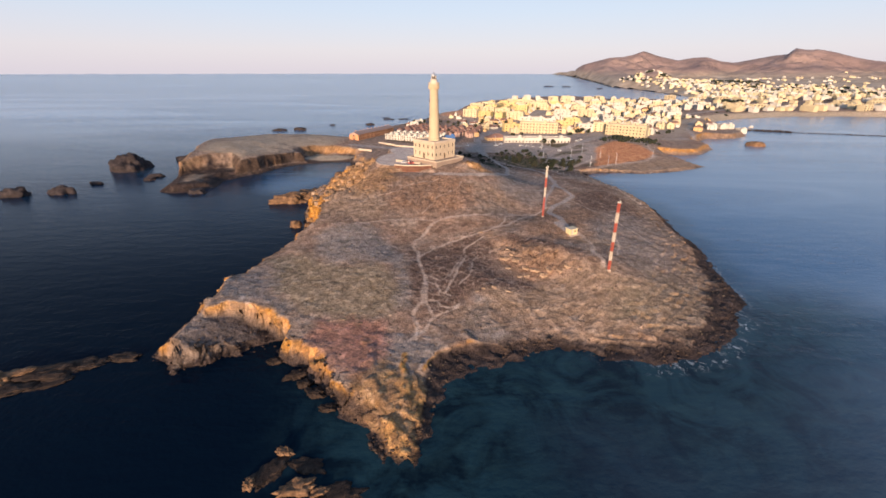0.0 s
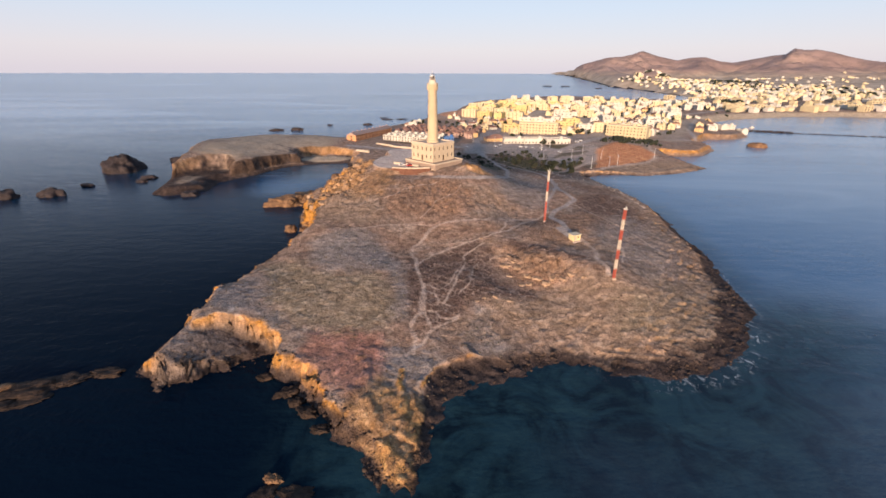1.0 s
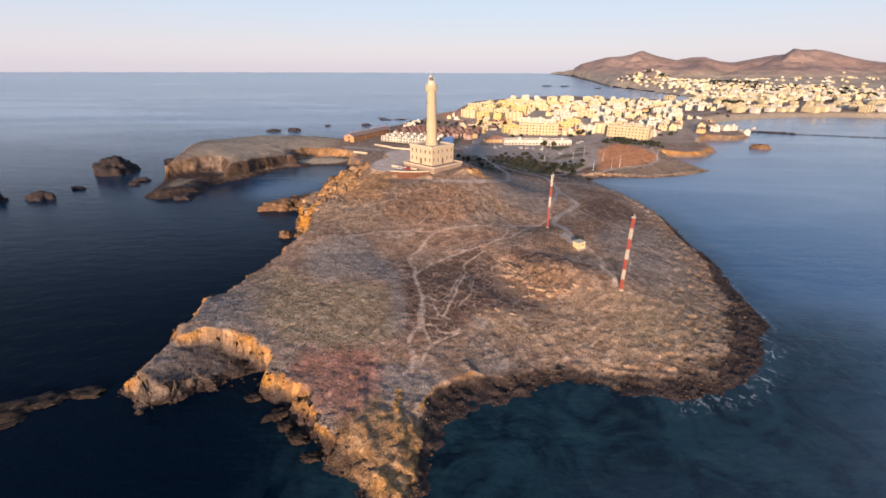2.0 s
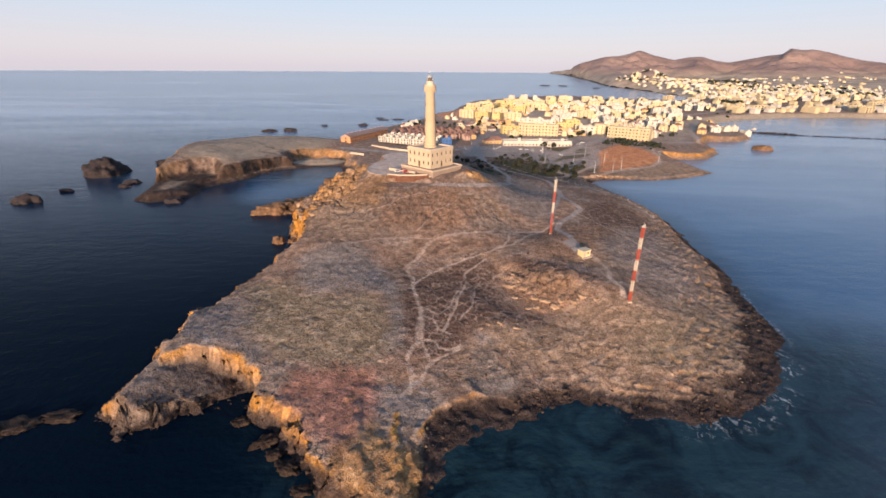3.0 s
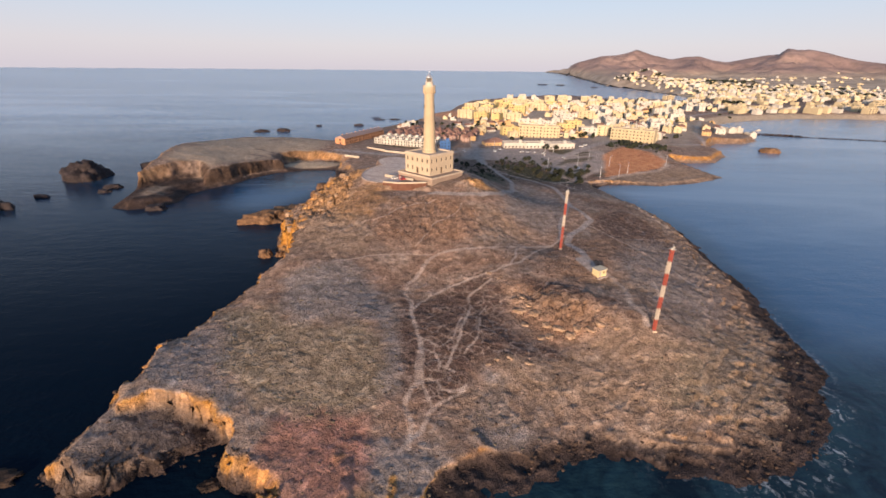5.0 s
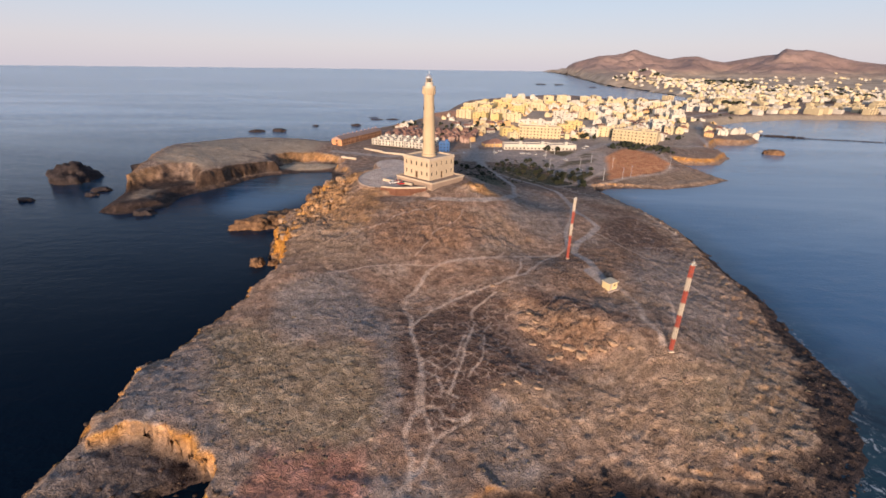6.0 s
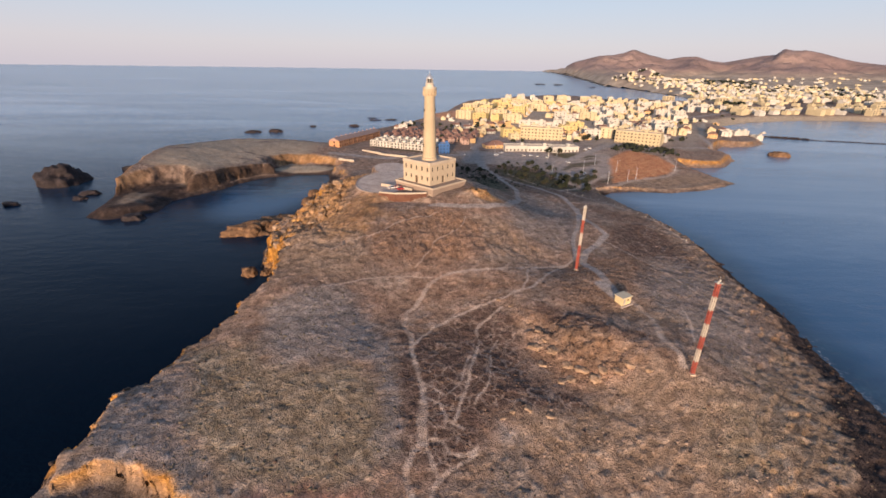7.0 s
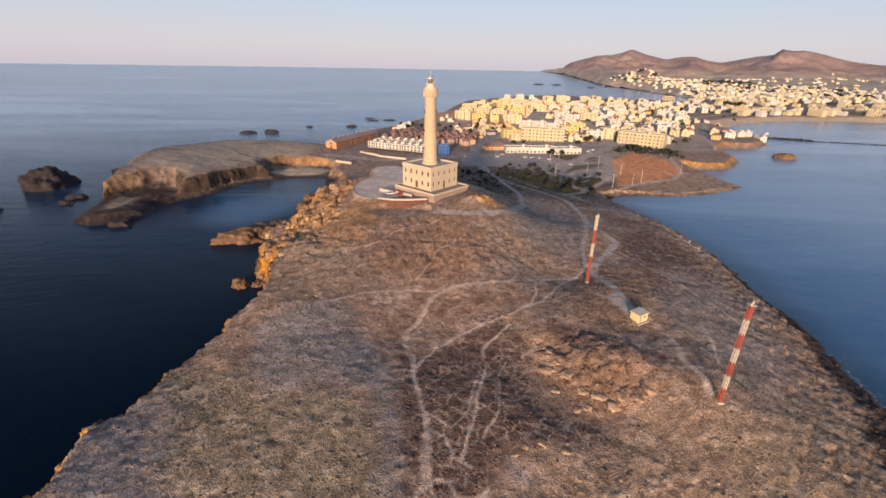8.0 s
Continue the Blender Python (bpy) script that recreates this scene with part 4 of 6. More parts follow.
def lathe(bm, profile, sides, turn=0.0, at=(0, 0)):
    """A turned form from (radius, height) pairs."""
    rings = []
    for r, z in profile:
        rings.append([bm.verts.new((at[0] + r * math.cos(turn + 2 * math.pi * i / sides), at[1] + r * math.sin(turn + 2 * math.pi * i / sides), z)) for i in range(sides)])
    for a, b in zip(rings, rings[1:]):
        for i in range(sides):
            bm.faces.new((a[i], a[(i + 1) % sides], b[(i + 1) % sides], b[i]))
    bm.faces.new(rings[0][::-1])
    bm.faces.new(rings[-1])


def strut(bm, a, b, r, sides=5):
    a, b = Vector(a), Vector(b)
    m = Matrix.Translation(a) @ (b - a).to_track_quat("Z", "Y").to_matrix().to_4x4()
    n = (b - a).length
    ring = [[bm.verts.new(m @ Vector((r * math.cos(2 * math.pi * i / sides), r * math.sin(2 * math.pi * i / sides), z))) for i in range(sides)] for z in (0, n)]
    for i in range(sides):
        bm.faces.new((ring[0][i], ring[0][(i + 1) % sides], ring[1][(i + 1) % sides], ring[1][i]))
    bm.faces.new(ring[0][::-1])
    bm.faces.new(ring[1])


def wall_face(bm, m, width, height, openings, deep):
    """A wall face in the x-z plane of m, looking along -y, cut by openings (x0, z0, x1, z1) with reveals `deep` metres."""
    xs = sorted({0.0, width, *(v for o in openings for v in (o[0], o[2]))})
    zs = sorted({0.0, height, *(v for o in openings for v in (o[1], o[3]))})
    made = {}

    def vert(x, z, y=0.0):
        key = (round(x, 4), round(z, 4), y)
        if key not in made:
            made[key] = bm.verts.new(m @ Vector((x, y, z)))
        return made[key]

    for x0, x1 in zip(xs, xs[1:]):
        for z0, z1 in zip(zs, zs[1:]):
            cx, cz = (x0 + x1) / 2, (z0 + z1) / 2
            if any(o[0] < cx < o[2] and o[1] < cz < o[3] for o in openings):
                continue
            bm.faces.new((vert(x0, z0), vert(x1, z0), vert(x1, z1), vert(x0, z1)))
    for x0, z0, x1, z1 in openings:
        hull(bm, [(x0, 0, z0), (x1, 0, z0), (x1, 0, z1), (x0, 0, z1), (x0, deep, z0), (x1, deep, z0), (x1, deep, z1), (x0, deep, z1)],
             [(0, 4, 5, 1), (1, 5, 6, 2), (2, 6, 7, 3), (3, 7, 4, 0)], m)


CREAM = plain("cream_render", (0.57, 0.48, 0.31), by_object=0.45)
WHITE = plain("white_render", (0.57, 0.54, 0.48), by_object=0.5)
OCHRE = plain("ochre_render", (0.6, 0.4, 0.2), by_object=0.3)
PINK = plain("pink_render", (0.38, 0.265, 0.225), by_object=0.35)
ROOF_TILE = plain("terracotta_tiles", (0.27, 0.15, 0.115), vary=0.35, by_object=0.4)
ROOF_FLAT = plain("roof_gravel", (0.48, 0.41, 0.35), vary=0.3, by_object=0.4)
STONE = plain("tower_stone", (0.45, 0.355, 0.235), size=2.2, vary=0.16)
PARAPET = plain("parapet_lime", (0.48, 0.4, 0.31))
DARKWOOD = plain("dark_wood", (0.09, 0.055, 0.035), 0.7)
GLASS, _n, _l, _b = material("dark_glass", 0.12, 0.5)
_b.inputs["Base Color"].default_value = (0.03, 0.03, 0.032, 1)
METAL = plain("pale_metal", (0.6, 0.6, 0.6), 0.35, metal=0.7, vary=0.1)
RED = plain("mast_red", (0.36, 0.085, 0.06), 0.5, vary=0.25)
MASTWHITE = plain("mast_white", (0.52, 0.46, 0.38), 0.5, vary=0.15)
BRICK = plain("brown_brick", (0.13, 0.06, 0.04), size=0.8, vary=0.3)
PAVING = plain("yard_paving", (0.36, 0.3, 0.27), size=2.0, vary=0.2)
ROCK_DARK, _n, _l, _b = material("dark_rock", 0.85, 0.3)
_l.new(ramp(ROCK_DARK, tex_noise(ROCK_DARK, 2.5, 6, 0.65), [(0.3, (0.012, 0.01, 0.011)), (0.55, (0.036, 0.028, 0.03)), (0.75, (0.075, 0.057, 0.054))]), _b.inputs["Base Color"])
relief(ROCK_DARK, tex_noise(ROCK_DARK, 1.2, 6, 0.7), 0.6)
ROCK_WARM, _n, _l, _b = material("orange_rock", 0.9, 0.2)
_l.new(ramp(ROCK_WARM, tex_noise(ROCK_WARM, 2.0, 6, 0.65), [(0.3, (0.05, 0.032, 0.022)), (0.55, (0.18, 0.105, 0.06)), (0.75, (0.34, 0.215, 0.125))]), _b.inputs["Base Color"])
relief(ROCK_WARM, tex_noise(ROCK_WARM, 1.2, 6, 0.7), 0.6)


ROCK_WET, _n, _l, _b = material("wet_rock", 0.85, 0.15)
_l.new(ramp(ROCK_WET, tex_noise(ROCK_WET, 2.5, 6, 0.65), [(0.3, (0.012, 0.009, 0.008)), (0.55, (0.034, 0.024, 0.02)), (0.75, (0.09, 0.058, 0.04))]), _b.inputs["Base Color"])
relief(ROCK_WET, tex_noise(ROCK_WET, 1.2, 6, 0.7), 0.6)


# ---------------------------------------------------------------- the lighthouse
def lighthouse():
    top = new("lighthouse")
    tagged(top, "tall tapered stone lighthouse rising from a square cream building", "lighthouse")
    side, base, roof = 18.0, 30.6, 41.0
    turn = radians(-43.0)
    frame_m = Matrix.Rotation(turn, 4, "Z")
    bm = bmesh.new()
    faces = []
    for k in range(4):
        m = frame_m @ Matrix.Rotation(k * math.pi / 2, 4, "Z") @ Matrix.Translation((-side / 2, -side / 2, base))
        cut = []
        for row, (z0, z1) in enumerate(((2.0, 4.0), (6.4, 8.4))):
            for i in range(5):
                cx = side * (i + 0.5) / 5
                if row == 0 and i == 2:
                    cut.append((cx - 0.8, 0.2, cx + 0.8, 3.6))
                else:
                    cut.append((cx - 0.5, z0, cx + 0.5, z1))
        wall_face(bm, m, side, roof - base - 0.9, cut, 0.35)
        faces.append((m, cut))
    wall = part("building_wall", bm, plain("lighthouse_render", (0.48, 0.39, 0.28), size=2.0, vary=0.14), top)
    for m, cut in faces:
        for x0, z0, x1, z1 in cut:
            bm = bmesh.new()
            box(bm, x0, 0.3, z0, x1, 0.38, z1, m)
            door = z0 < 1
            w = part("door" if door else "window", bm, DARKWOOD if door else GLASS, wall)
            bm = bmesh.new()
            box(bm, x0 - 0.18, -0.1, z1, x1 + 0.18, 0.04, z1 + 0.22, m)
            part("lintel", bm, PARAPET, wall)
    h = side / 2
    for z0, z1, o in ((roof - 0.9, roof - 0.55, 0.35), (roof - 0.55, roof + 0.35, 0.12)):
        for k in range(4):
            m = frame_m @ Matrix.Rotation(k * math.pi / 2, 4, "Z")
            bm = bmesh.new()
            box(bm, -h - o, -h - o, z0, h - 0.45, -h + 0.45, z1, m)
            part("cornice" if o > 0.2 else "roof_parapet", bm, PARAPET, top)
    bm = bmesh.new()
    box(bm, -h + 0.4, -h + 0.4, roof - 0.85, h - 0.4, h - 0.4, roof - 0.4, frame_m)
    part("roof", bm, ROOF_FLAT, top)
    bm = bmesh.new()
    lathe(bm, [(3.75, roof - 0.5), (3.7, roof + 0.6), (3.3, roof + 0.9), (3.18, roof + 4), (2.75, 60), (2.45, 68.6), (2.55, 69.2), (2.55, 70.0), (2.7, 70.4), (2.95, 71.6), (3.15, 72.4), (3.15, 73.0)], 20)
    part("tower", bm, STONE, top)
    for i in range(14):
        a = 2 * math.pi * i / 14
        bm = bmesh.new()
        box(bm, 2.4, -0.22, 70.0, 3.2, 0.22, 72.3, Matrix.Rotation(a, 4, "Z"))
        part("bracket", bm, STONE, top)
    for z in (47, 55, 63):
        for a in (20, 200):
            bm = bmesh.new()
            m = Matrix.Rotation(radians(a), 4, "Z")
            box(bm, 2.3, -0.3, z, 3.35 - (z - 44) * 0.024, 0.3, z + 1.3, m)
            part("slit_window", bm, GLASS, top)
    bm = bmesh.new()
    lathe(bm, [(3.15, 73.0), (3.15, 73.8), (2.95, 73.8), (2.95, 73.05)], 20)
    part("gallery_parapet", bm, PARAPET, top)
    bm = bmesh.new()
    lathe(bm, [(1.95, 73.0), (1.95, 75.0), (2.1, 75.1), (2.1, 75.4), (1.5, 75.45)], 16)
    part("lantern_base", bm, MASTWHITE, top)
    bm = bmesh.new()
    lathe(bm, [(1.35, 75.4), (1.35, 77.4)], 12)
    lantern = part("lantern", bm, GLASS, top)
    for i in range(8):
        a = 2 * math.pi * i / 8
        bm = bmesh.new()
        strut(bm, (1.4 * math.cos(a), 1.4 * math.sin(a), 75.4), (1.4 * math.cos(a), 1.4 * math.sin(a), 77.4), 0.12)
        part("mullion", bm, MASTWHITE, lantern)
    bm = bmesh.new()
    lathe(bm, [(1.7, 77.3), (1.65, 77.6), (1.2, 78.4), (0.45, 78.9), (0.25, 79.2), (0.12, 79.4), (0.05, 81.0)], 12)
    part("dome", bm, METAL, top)
    return top


def yard():
    """The raised terrace round the building, its walls, steps and the low brick front wall."""
    t = tagged(new("terrace"), "raised stone terrace with pale parapets round the building", "terrace")
    m = Matrix.Rotation(radians(-43.0), 4, "Z")
    bm = bmesh.new()
    box(bm, -11, -12.3, 22.5, 14.0, 11, 30.6, m)
    body = part("terrace_body", bm, plain("terrace_stone", (0.31, 0.235, 0.185), size=2), t)
    for x0, y0, x1, y1 in ((-11, -12.7, 14.4, -12.3), (14.0, -12.3, 14.4, 11), (-11, -12.3, -10.6, -2), (-11, 11, 14.4, 11.4)):
        bm = bmesh.new()
        box(bm, x0, y0, 30.3, x1, y1, 31.1, m)
        part("parapet", bm, PARAPET, t)
    bm = bmesh.new()
    wall_face(bm, m @ Matrix.Translation((11.7, -12.76, 25.2)) , 1.6, 2.6, [(0.2, 0.0, 1.4, 2.3)], 0.04)
    part("door_surround", bm, PARAPET, body)
    bm = bmesh.new()
    box(bm, 11.9, -12.77, 25.2, 13.1, -12.28, 27.5, m)
    part("door", bm, DARKWOOD, body)
    w = tagged(new("yard_wall"), "low brown brick yard wall with a pale coping", "wall")
    pts = [(-22.6, -17.6), (-15.5, -19.8), (-8.5, -19.6), (-1.2, -18.2)]
    for (ax, ay), (bx, by) in zip(pts, pts[1:]):
        n = math.hypot(bx - ax, by - ay)
        mm = Matrix.Translation((ax, ay, 0)) @ Matrix.Rotation(math.atan2(by - ay, bx - ax), 4, "Z")
        bm = bmesh.new()
        box(bm, 0, -0.3, 24.0, n, 0.3, 28.6, mm)
        part("brick_panel", bm, BRICK, w)
        bm = bmesh.new()
        box(bm, -0.1, -0.5, 28.6, n + 0.1, 0.6, 29.25, mm)
        part("coping", bm, PARAPET, w)
        for k in range(3):
            bm = bmesh.new()
            box(bm, n * k / 3 - 0.3, -0.55, 24.0, n * k / 3 + 0.3, 0.35, 28.6, mm)
            part("pier", bm, BRICK, w)
    w2 = tagged(new("garden_wall"), "low pale wall running beside the yard", "wall")
    pts = [(-23.5, -3.0), (-16, -7), (-8, -12.5)]
    for (ax, ay), (bx, by) in zip(pts, pts[1:]):
        n = math.hypot(bx - ax, by - ay)
        mm = Matrix.Translation((ax, ay, 0)) @ Matrix.Rotation(math.atan2(by - ay, bx - ax), 4, "Z")
        bm = bmesh.new()
        box(bm, 0, -0.25, 27.9, n, 0.25, 29.3, mm)
        part("wall_length", bm, PARAPET, w2)


# ---------------------------------------------------------------- masts and hut
def mast(x, y, z0, z1, half, bands, first):
    t = tagged(new("radio_mast"), "red and white banded lattice mast standing on dry ground", "mast", "masts on the cape")
    t.location = (x, y, z0)
    tall = z1 - z0
    foot = bmesh.new()
    box(foot, -half * 2, -half * 2, -1.2, half * 2, half * 2, 0.35)
    part("footing", foot, PARAPET, t)
    seg = tall / bands
    for k in range(bands):
        bm = bmesh.new()
        a, b = 0.3 + k * seg * (tall - 0.3) / tall, 0.3 + (k + 1) * seg * (tall - 0.3) / tall
        cs = [(half * sx, half * sy) for sx, sy in ((-1, -1), (1, -1), (1, 1), (-1, 1))]
        paint = RED if k == 0 else MASTWHITE if (bands - k + first) % 2 == 0 else RED
        for cx, cy in cs:
            leg = bmesh.new()
            strut(leg, (cx, cy, a), (cx, cy, b), 0.1)
            part("leg", leg, paint, t)
        steps = 3
        for (ax, ay), (bx, by) in zip(cs, cs[1:] + cs[:1]):
            for j in range(steps):
                p, q = a + (b - a) * j / steps, a + (b - a) * (j + 1) / steps
                strut(bm, (ax, ay, p), (bx, by, q), 0.055)
                strut(bm, (bx, by, p), (ax, ay, q), 0.055)
                strut(bm, (ax, ay, q), (bx, by, q), 0.055)
        part("lattice", bm, paint, t)
    bm = bmesh.new()
    box(bm, -half - 0.35, -half - 0.35, tall, half + 0.35, half + 0.35, tall + 0.12)
    part("platform", bm, MASTWHITE, t)
    for x, y in ((-half - 0.2, -half - 0.2), (half + 0.2, half + 0.1)):
        bm = bmesh.new()
        lathe(bm, [(0.2, tall + 0.12), (0.24, tall + 0.5), (0.12, tall + 0.7)], 8, at=(x, y))
        part("beacon", bm, WHITE, t)
    bm = bmesh.new()
    strut(bm, (0, 0, tall), (0, 0, tall + 1.6), 0.05)
    part("antenna", bm, METAL, t)
    return t


def place_z(x, y):
    return float(ground_height(np.array([float(x)]), np.array([float(y)]))[0])


def hut(x, y, turn):
    z = place_z(x, y) - 0.2
    t = tagged(new("equipment_hut"), "small cream hut with a flat pale roof on dry ground", "hut")
    t.matrix_world = Matrix.Translation((x, y, z)) @ Matrix.Rotation(radians(turn), 4, "Z")
    bm = bmesh.new()
    w, d, h = 3.9, 3.0, 2.7
    wall_face(bm, Matrix.Translation((-w / 2, -d / 2, 0)), w, h, [(0.6, 0.2, 1.6, 2.3), (2.3, 1.3, 3.2, 2.1)], 0.15)
    wall_face(bm, Matrix.Translation((w / 2, -d / 2, 0)) @ Matrix.Rotation(math.pi / 2, 4, "Z"), d, h, [(1.1, 1.3, 2.0, 2.0)], 0.15)
    wall_face(bm, Matrix.Translation((w / 2, d / 2, 0)) @ Matrix.Rotation(math.pi, 4, "Z"), w, h, [], 0.15)
    wall_face(bm, Matrix.Translation((-w / 2, d / 2, 0)) @ Matrix.Rotation(-math.pi / 2, 4, "Z"), d, h, [], 0.15)
    part("wall", bm, plain("hut_cream", (0.62, 0.5, 0.28)), t)
    bm = bmesh.new()
    box(bm, -w / 2 - 0.3, -d / 2 - 0.3, h, w / 2 + 0.3, d / 2 + 0.3, h + 0.25)
    part("roof", bm, plain("hut_roof", (0.58, 0.5, 0.36)), t)
    for x0, z0, x1, z1, mat, nm in ((0.6, 0.2, 1.6, 2.3, METAL, "door"), (2.3, 1.3, 3.2, 2.1, DARKWOOD, "vent")):
        bm = bmesh.new()
        box(bm, x0 - w / 2, -d / 2 + 0.12, z0, x1 - w / 2, -d / 2 + 0.18, z1)
        part(nm, bm, mat, t)
    bm = bmesh.new()
    box(bm, w / 2 - 0.18, -d / 2 + 1.1, 1.3, w / 2 - 0.12, -d / 2 + 2.0, 2.0)
    part("vent", bm, DARKWOOD, t)
    bm = bmesh.new()
    box(bm, -w / 2 - 0.4, -d / 2 - 0.6, -0.4, w / 2 + 0.4, d / 2 + 0.4, 0.12)
    part("slab", bm, PAVING, t)
    return t


lighthouse()
yard()
mast(55.5, -66.8, place_z(55.5, -66.8), 37.7, 0.3, 5, 1)
big_mast = mast(69.6, -121.8, place_z(69.6, -121.8), 36.6, 0.34, 7, 0)
hut(63.4, -90.4, 28)


# ---------------------------------------------------------------- rocks in the water
def rock(x, y, rx, ry, tall, turn, mat, label, seed, rough=0.3, peak=0.0, detail=4):
    """One rock standing out of the water, its foot below the surface."""
    bm = bmesh.new()
    bmesh.ops.create_icosphere(bm, subdivisions=detail, radius=1)
    off = Vector((seed * 7.3, seed * 3.1, seed * 1.7))
    for v in bm.verts:
        p = v.co.copy()
        n = noise.fractal(p * 1.3 + off, 1.0, 2.1, 5) * rough + noise.fractal(p * 4.1 + off, 1.0, 2.1, 4) * rough * 0.45
        v.co = p * (1 + n)
        z = v.co.z
        v.co.z = (z if z < 0 else min(z, 0.75 + 0.3 * noise.noise(p * 2.2 + off) + peak * p.x)) * tall * 1.35
        v.co.x, v.co.y = v.co.x * rx, v.co.y * ry
        if v.co.z < -2.5:
            v.co.z = -2.5
    ob = part("sea_rock", bm, mat, None, "", True)
    ob.matrix_world = Matrix.Translation((x, y, 0)) @ Matrix.Rotation(radians(turn), 4, "Z")
    return tagged(ob, label, "rock", "rocks in the sea")


DARK, WARM = "dark weathered rock standing out of the sea", "brown sunlit rock just off the shore"
rock(-267, 102, 14.5, 15, 12.5, 15, ROCK_DARK, "large dark dome of rock standing in open water", 1, 0.36)
for i, (x, y, rx, ry, h, turn) in enumerate([(-288, 14, 8, 5, 5, 20), (-262, 22, 8, 5, 4.5, 10), (-258, 48, 4.5, 3, 1.8, 0), (-228, 74, 6, 3.5, 2.2, 10), (-310, 10, 10, 6, 5, 40), (-243, 142, 8, 5, 4, 20),
                                           (-226, 62, 4, 3, 1.8, 0), (-168, 24, 6, 4, 2.6, 0), (-232, 366, 9, 5, 2.6, 10), (-205, 372, 8, 5, 3.6, -10), (-173, 432, 4, 3, 1.6, 0), (-115, 440, 7, 4, 2.6, 0),
                                           (-95, 520, 9, 4, 1.2, 0), (-70, 527, 9, 4, 1.2, 0), (-104, 548, 8, 4, 1.0, 0)]):
    rock(x, y, rx, ry, h, turn, ROCK_DARK, DARK, 10 + i, 0.46)
for i, (x, y, rx, ry, h, turn) in enumerate([(-95, 4, 12, 8, 5, 10), (-84, 14, 9, 9, 4.5, 40), (-76, 6, 6, 6, 4, 0), (-75, -46, 3, 2.6, 3.0, 10), (-69, -45, 2, 2, 1.6, 0), (-78, 60, 5, 6, 3, 0), (-80, 78, 4, 5, 3, 0),
                                           (364, 241, 10, 6, 4.5, -30)]):
    rock(x, y, rx, ry, h, turn, ROCK_WARM, WARM, 40 + i, 0.42, detail=4)
for i, (x, y, rx, ry, h, turn) in enumerate([(-106, -172, 8, 4, 1.1, 20), (-98, -168, 6, 2.8, 0.6, 15), (-89, -164.5, 4.5, 2.2, 0.7, 8), (-121, -184, 9, 5, 1.2, 40), (-111, -180, 6, 3, 0.7, 30), (-101, -176, 5, 2.5, 0.3, 20), (-30, -204, 4, 2.4, 0.3, 60), (-14, -209, 5, 2.6, 0.25, 10), (-22, -202, 4, 2, 0.25, -10),
                                           (-34, -172.2, 2.8, 1.8, 1.2, 30), (-27, -179.2, 2.6, 1.6, 1.1, -20), (-30.4, -175.8, 2.2, 1.5, 1.3, 0), (-42.5, -166, 2.2, 1.5, 1.0, 20), (-22, -184.8, 2.2, 1.4, 0.9, 10)]):
    rock(x, y, rx, ry, h, turn, ROCK_WET, "low dark reef rock washed by the sea", 70 + i, 0.55)
for i, (x, y, rx, ry, h, turn) in enumerate([(-117, -176, 7, 4, 2.0, 25), (-22.5, -207.5, 3.6, 2.0, 1.1, 10), (-28.3, -198.6, 1.9, 1.0, 0.9, -15), (-32.8, -207, 1.2, 1.4, 0.9, 0), (-17.5, -208.5, 2.0, 1.2, 0.6, 20)]):
    rock(x, y, rx, ry, h, turn, ROCK_WARM, "brown jagged reef rock just above the water", 150 + i, 0.6)
RIDGE_BOULDERS = [(32.1, -108.7, 1.9), (36.8, -110.3, 2.0), (39.2, -115.1, 1.6), (32.1, -114.9, 1.3), (39.4, -119.6, 1.5), (45.7, -119.2, 1.9), (55.1, -117.2, 1.5), (36.3, -120.6, 1.3), (27.5, -91.4, 1.1),
                  (34.8, -106.5, 1.2), (42.9, -116.9, 1.7), (21.6, -132.3, 0.9), (25.4, -131.6, 1.1), (30, -133, 1.0), (18.9, -134.1, 0.8), (48.3, -117.5, 1.6), (52, -118.7, 1.3), (23.7, -88.4, 0.9), (59.6, -119.4, 1.2), (33.6, -103.2, 1.0)]
CRAG_BOULDERS = [(-62.6, -41.5, 2.6), (-54.6, -52, 1.9), (-66, -36, 2.4), (-57.2, -29.8, 2.2), (-52.6, -24, 1.8), (-47.1, -15, 1.7), (-49.1, 12.5, 2.4), (-51.8, 39, 3.0), (-56.5, 88, 3.2), (-49.5, -21.1, 1.5), (-53.4, -5.3, 2.2),
                 (-68, 64, 3.4), (-71, 50, 3.0), (-66, 77, 3.4), (-69, 40, 2.8), (-70, 27, 2.8), (-71, 13, 2.6), (-69, -2, 2.4), (-70, -19, 2.6), (-68, -12, 2.0), (-60, 20, 2.6), (-58, 55, 2.8), (-62, 4, 2.2)]
SUNLIT, _n, _l, _b = material("sunlit_rock", 0.92, 0.15)
_l.new(ramp(SUNLIT, tex_noise(SUNLIT, 1.6, 6, 0.65), [(0.3, (0.12, 0.08, 0.054)), (0.5, (0.34, 0.228, 0.148)), (0.72, (0.53, 0.385, 0.27))]), _b.inputs["Base Color"])
relief(SUNLIT, tex_noise(SUNLIT, 0.8, 6, 0.7), 0.4)
for group, label, spots in (("boulders on the ridge", "rounded brown boulder half buried in scrub", RIDGE_BOULDERS), ("boulders on the crags", "sunlit orange boulder on the broken crag", CRAG_BOULDERS)):
    for i, (x, y, size) in enumerate(spots):
        b = rock(x, y, size * 1.1, size * 0.85, size * (0.4 if size < 2.05 else 0.6), i * 53, SUNLIT, label, 120 + i + len(spots) * 7, 0.5, detail=3)
        b.name, b["category"], b["group"] = "boulder", "boulder", group
        b.location.z = place_z(x, y) - 0.22 * size

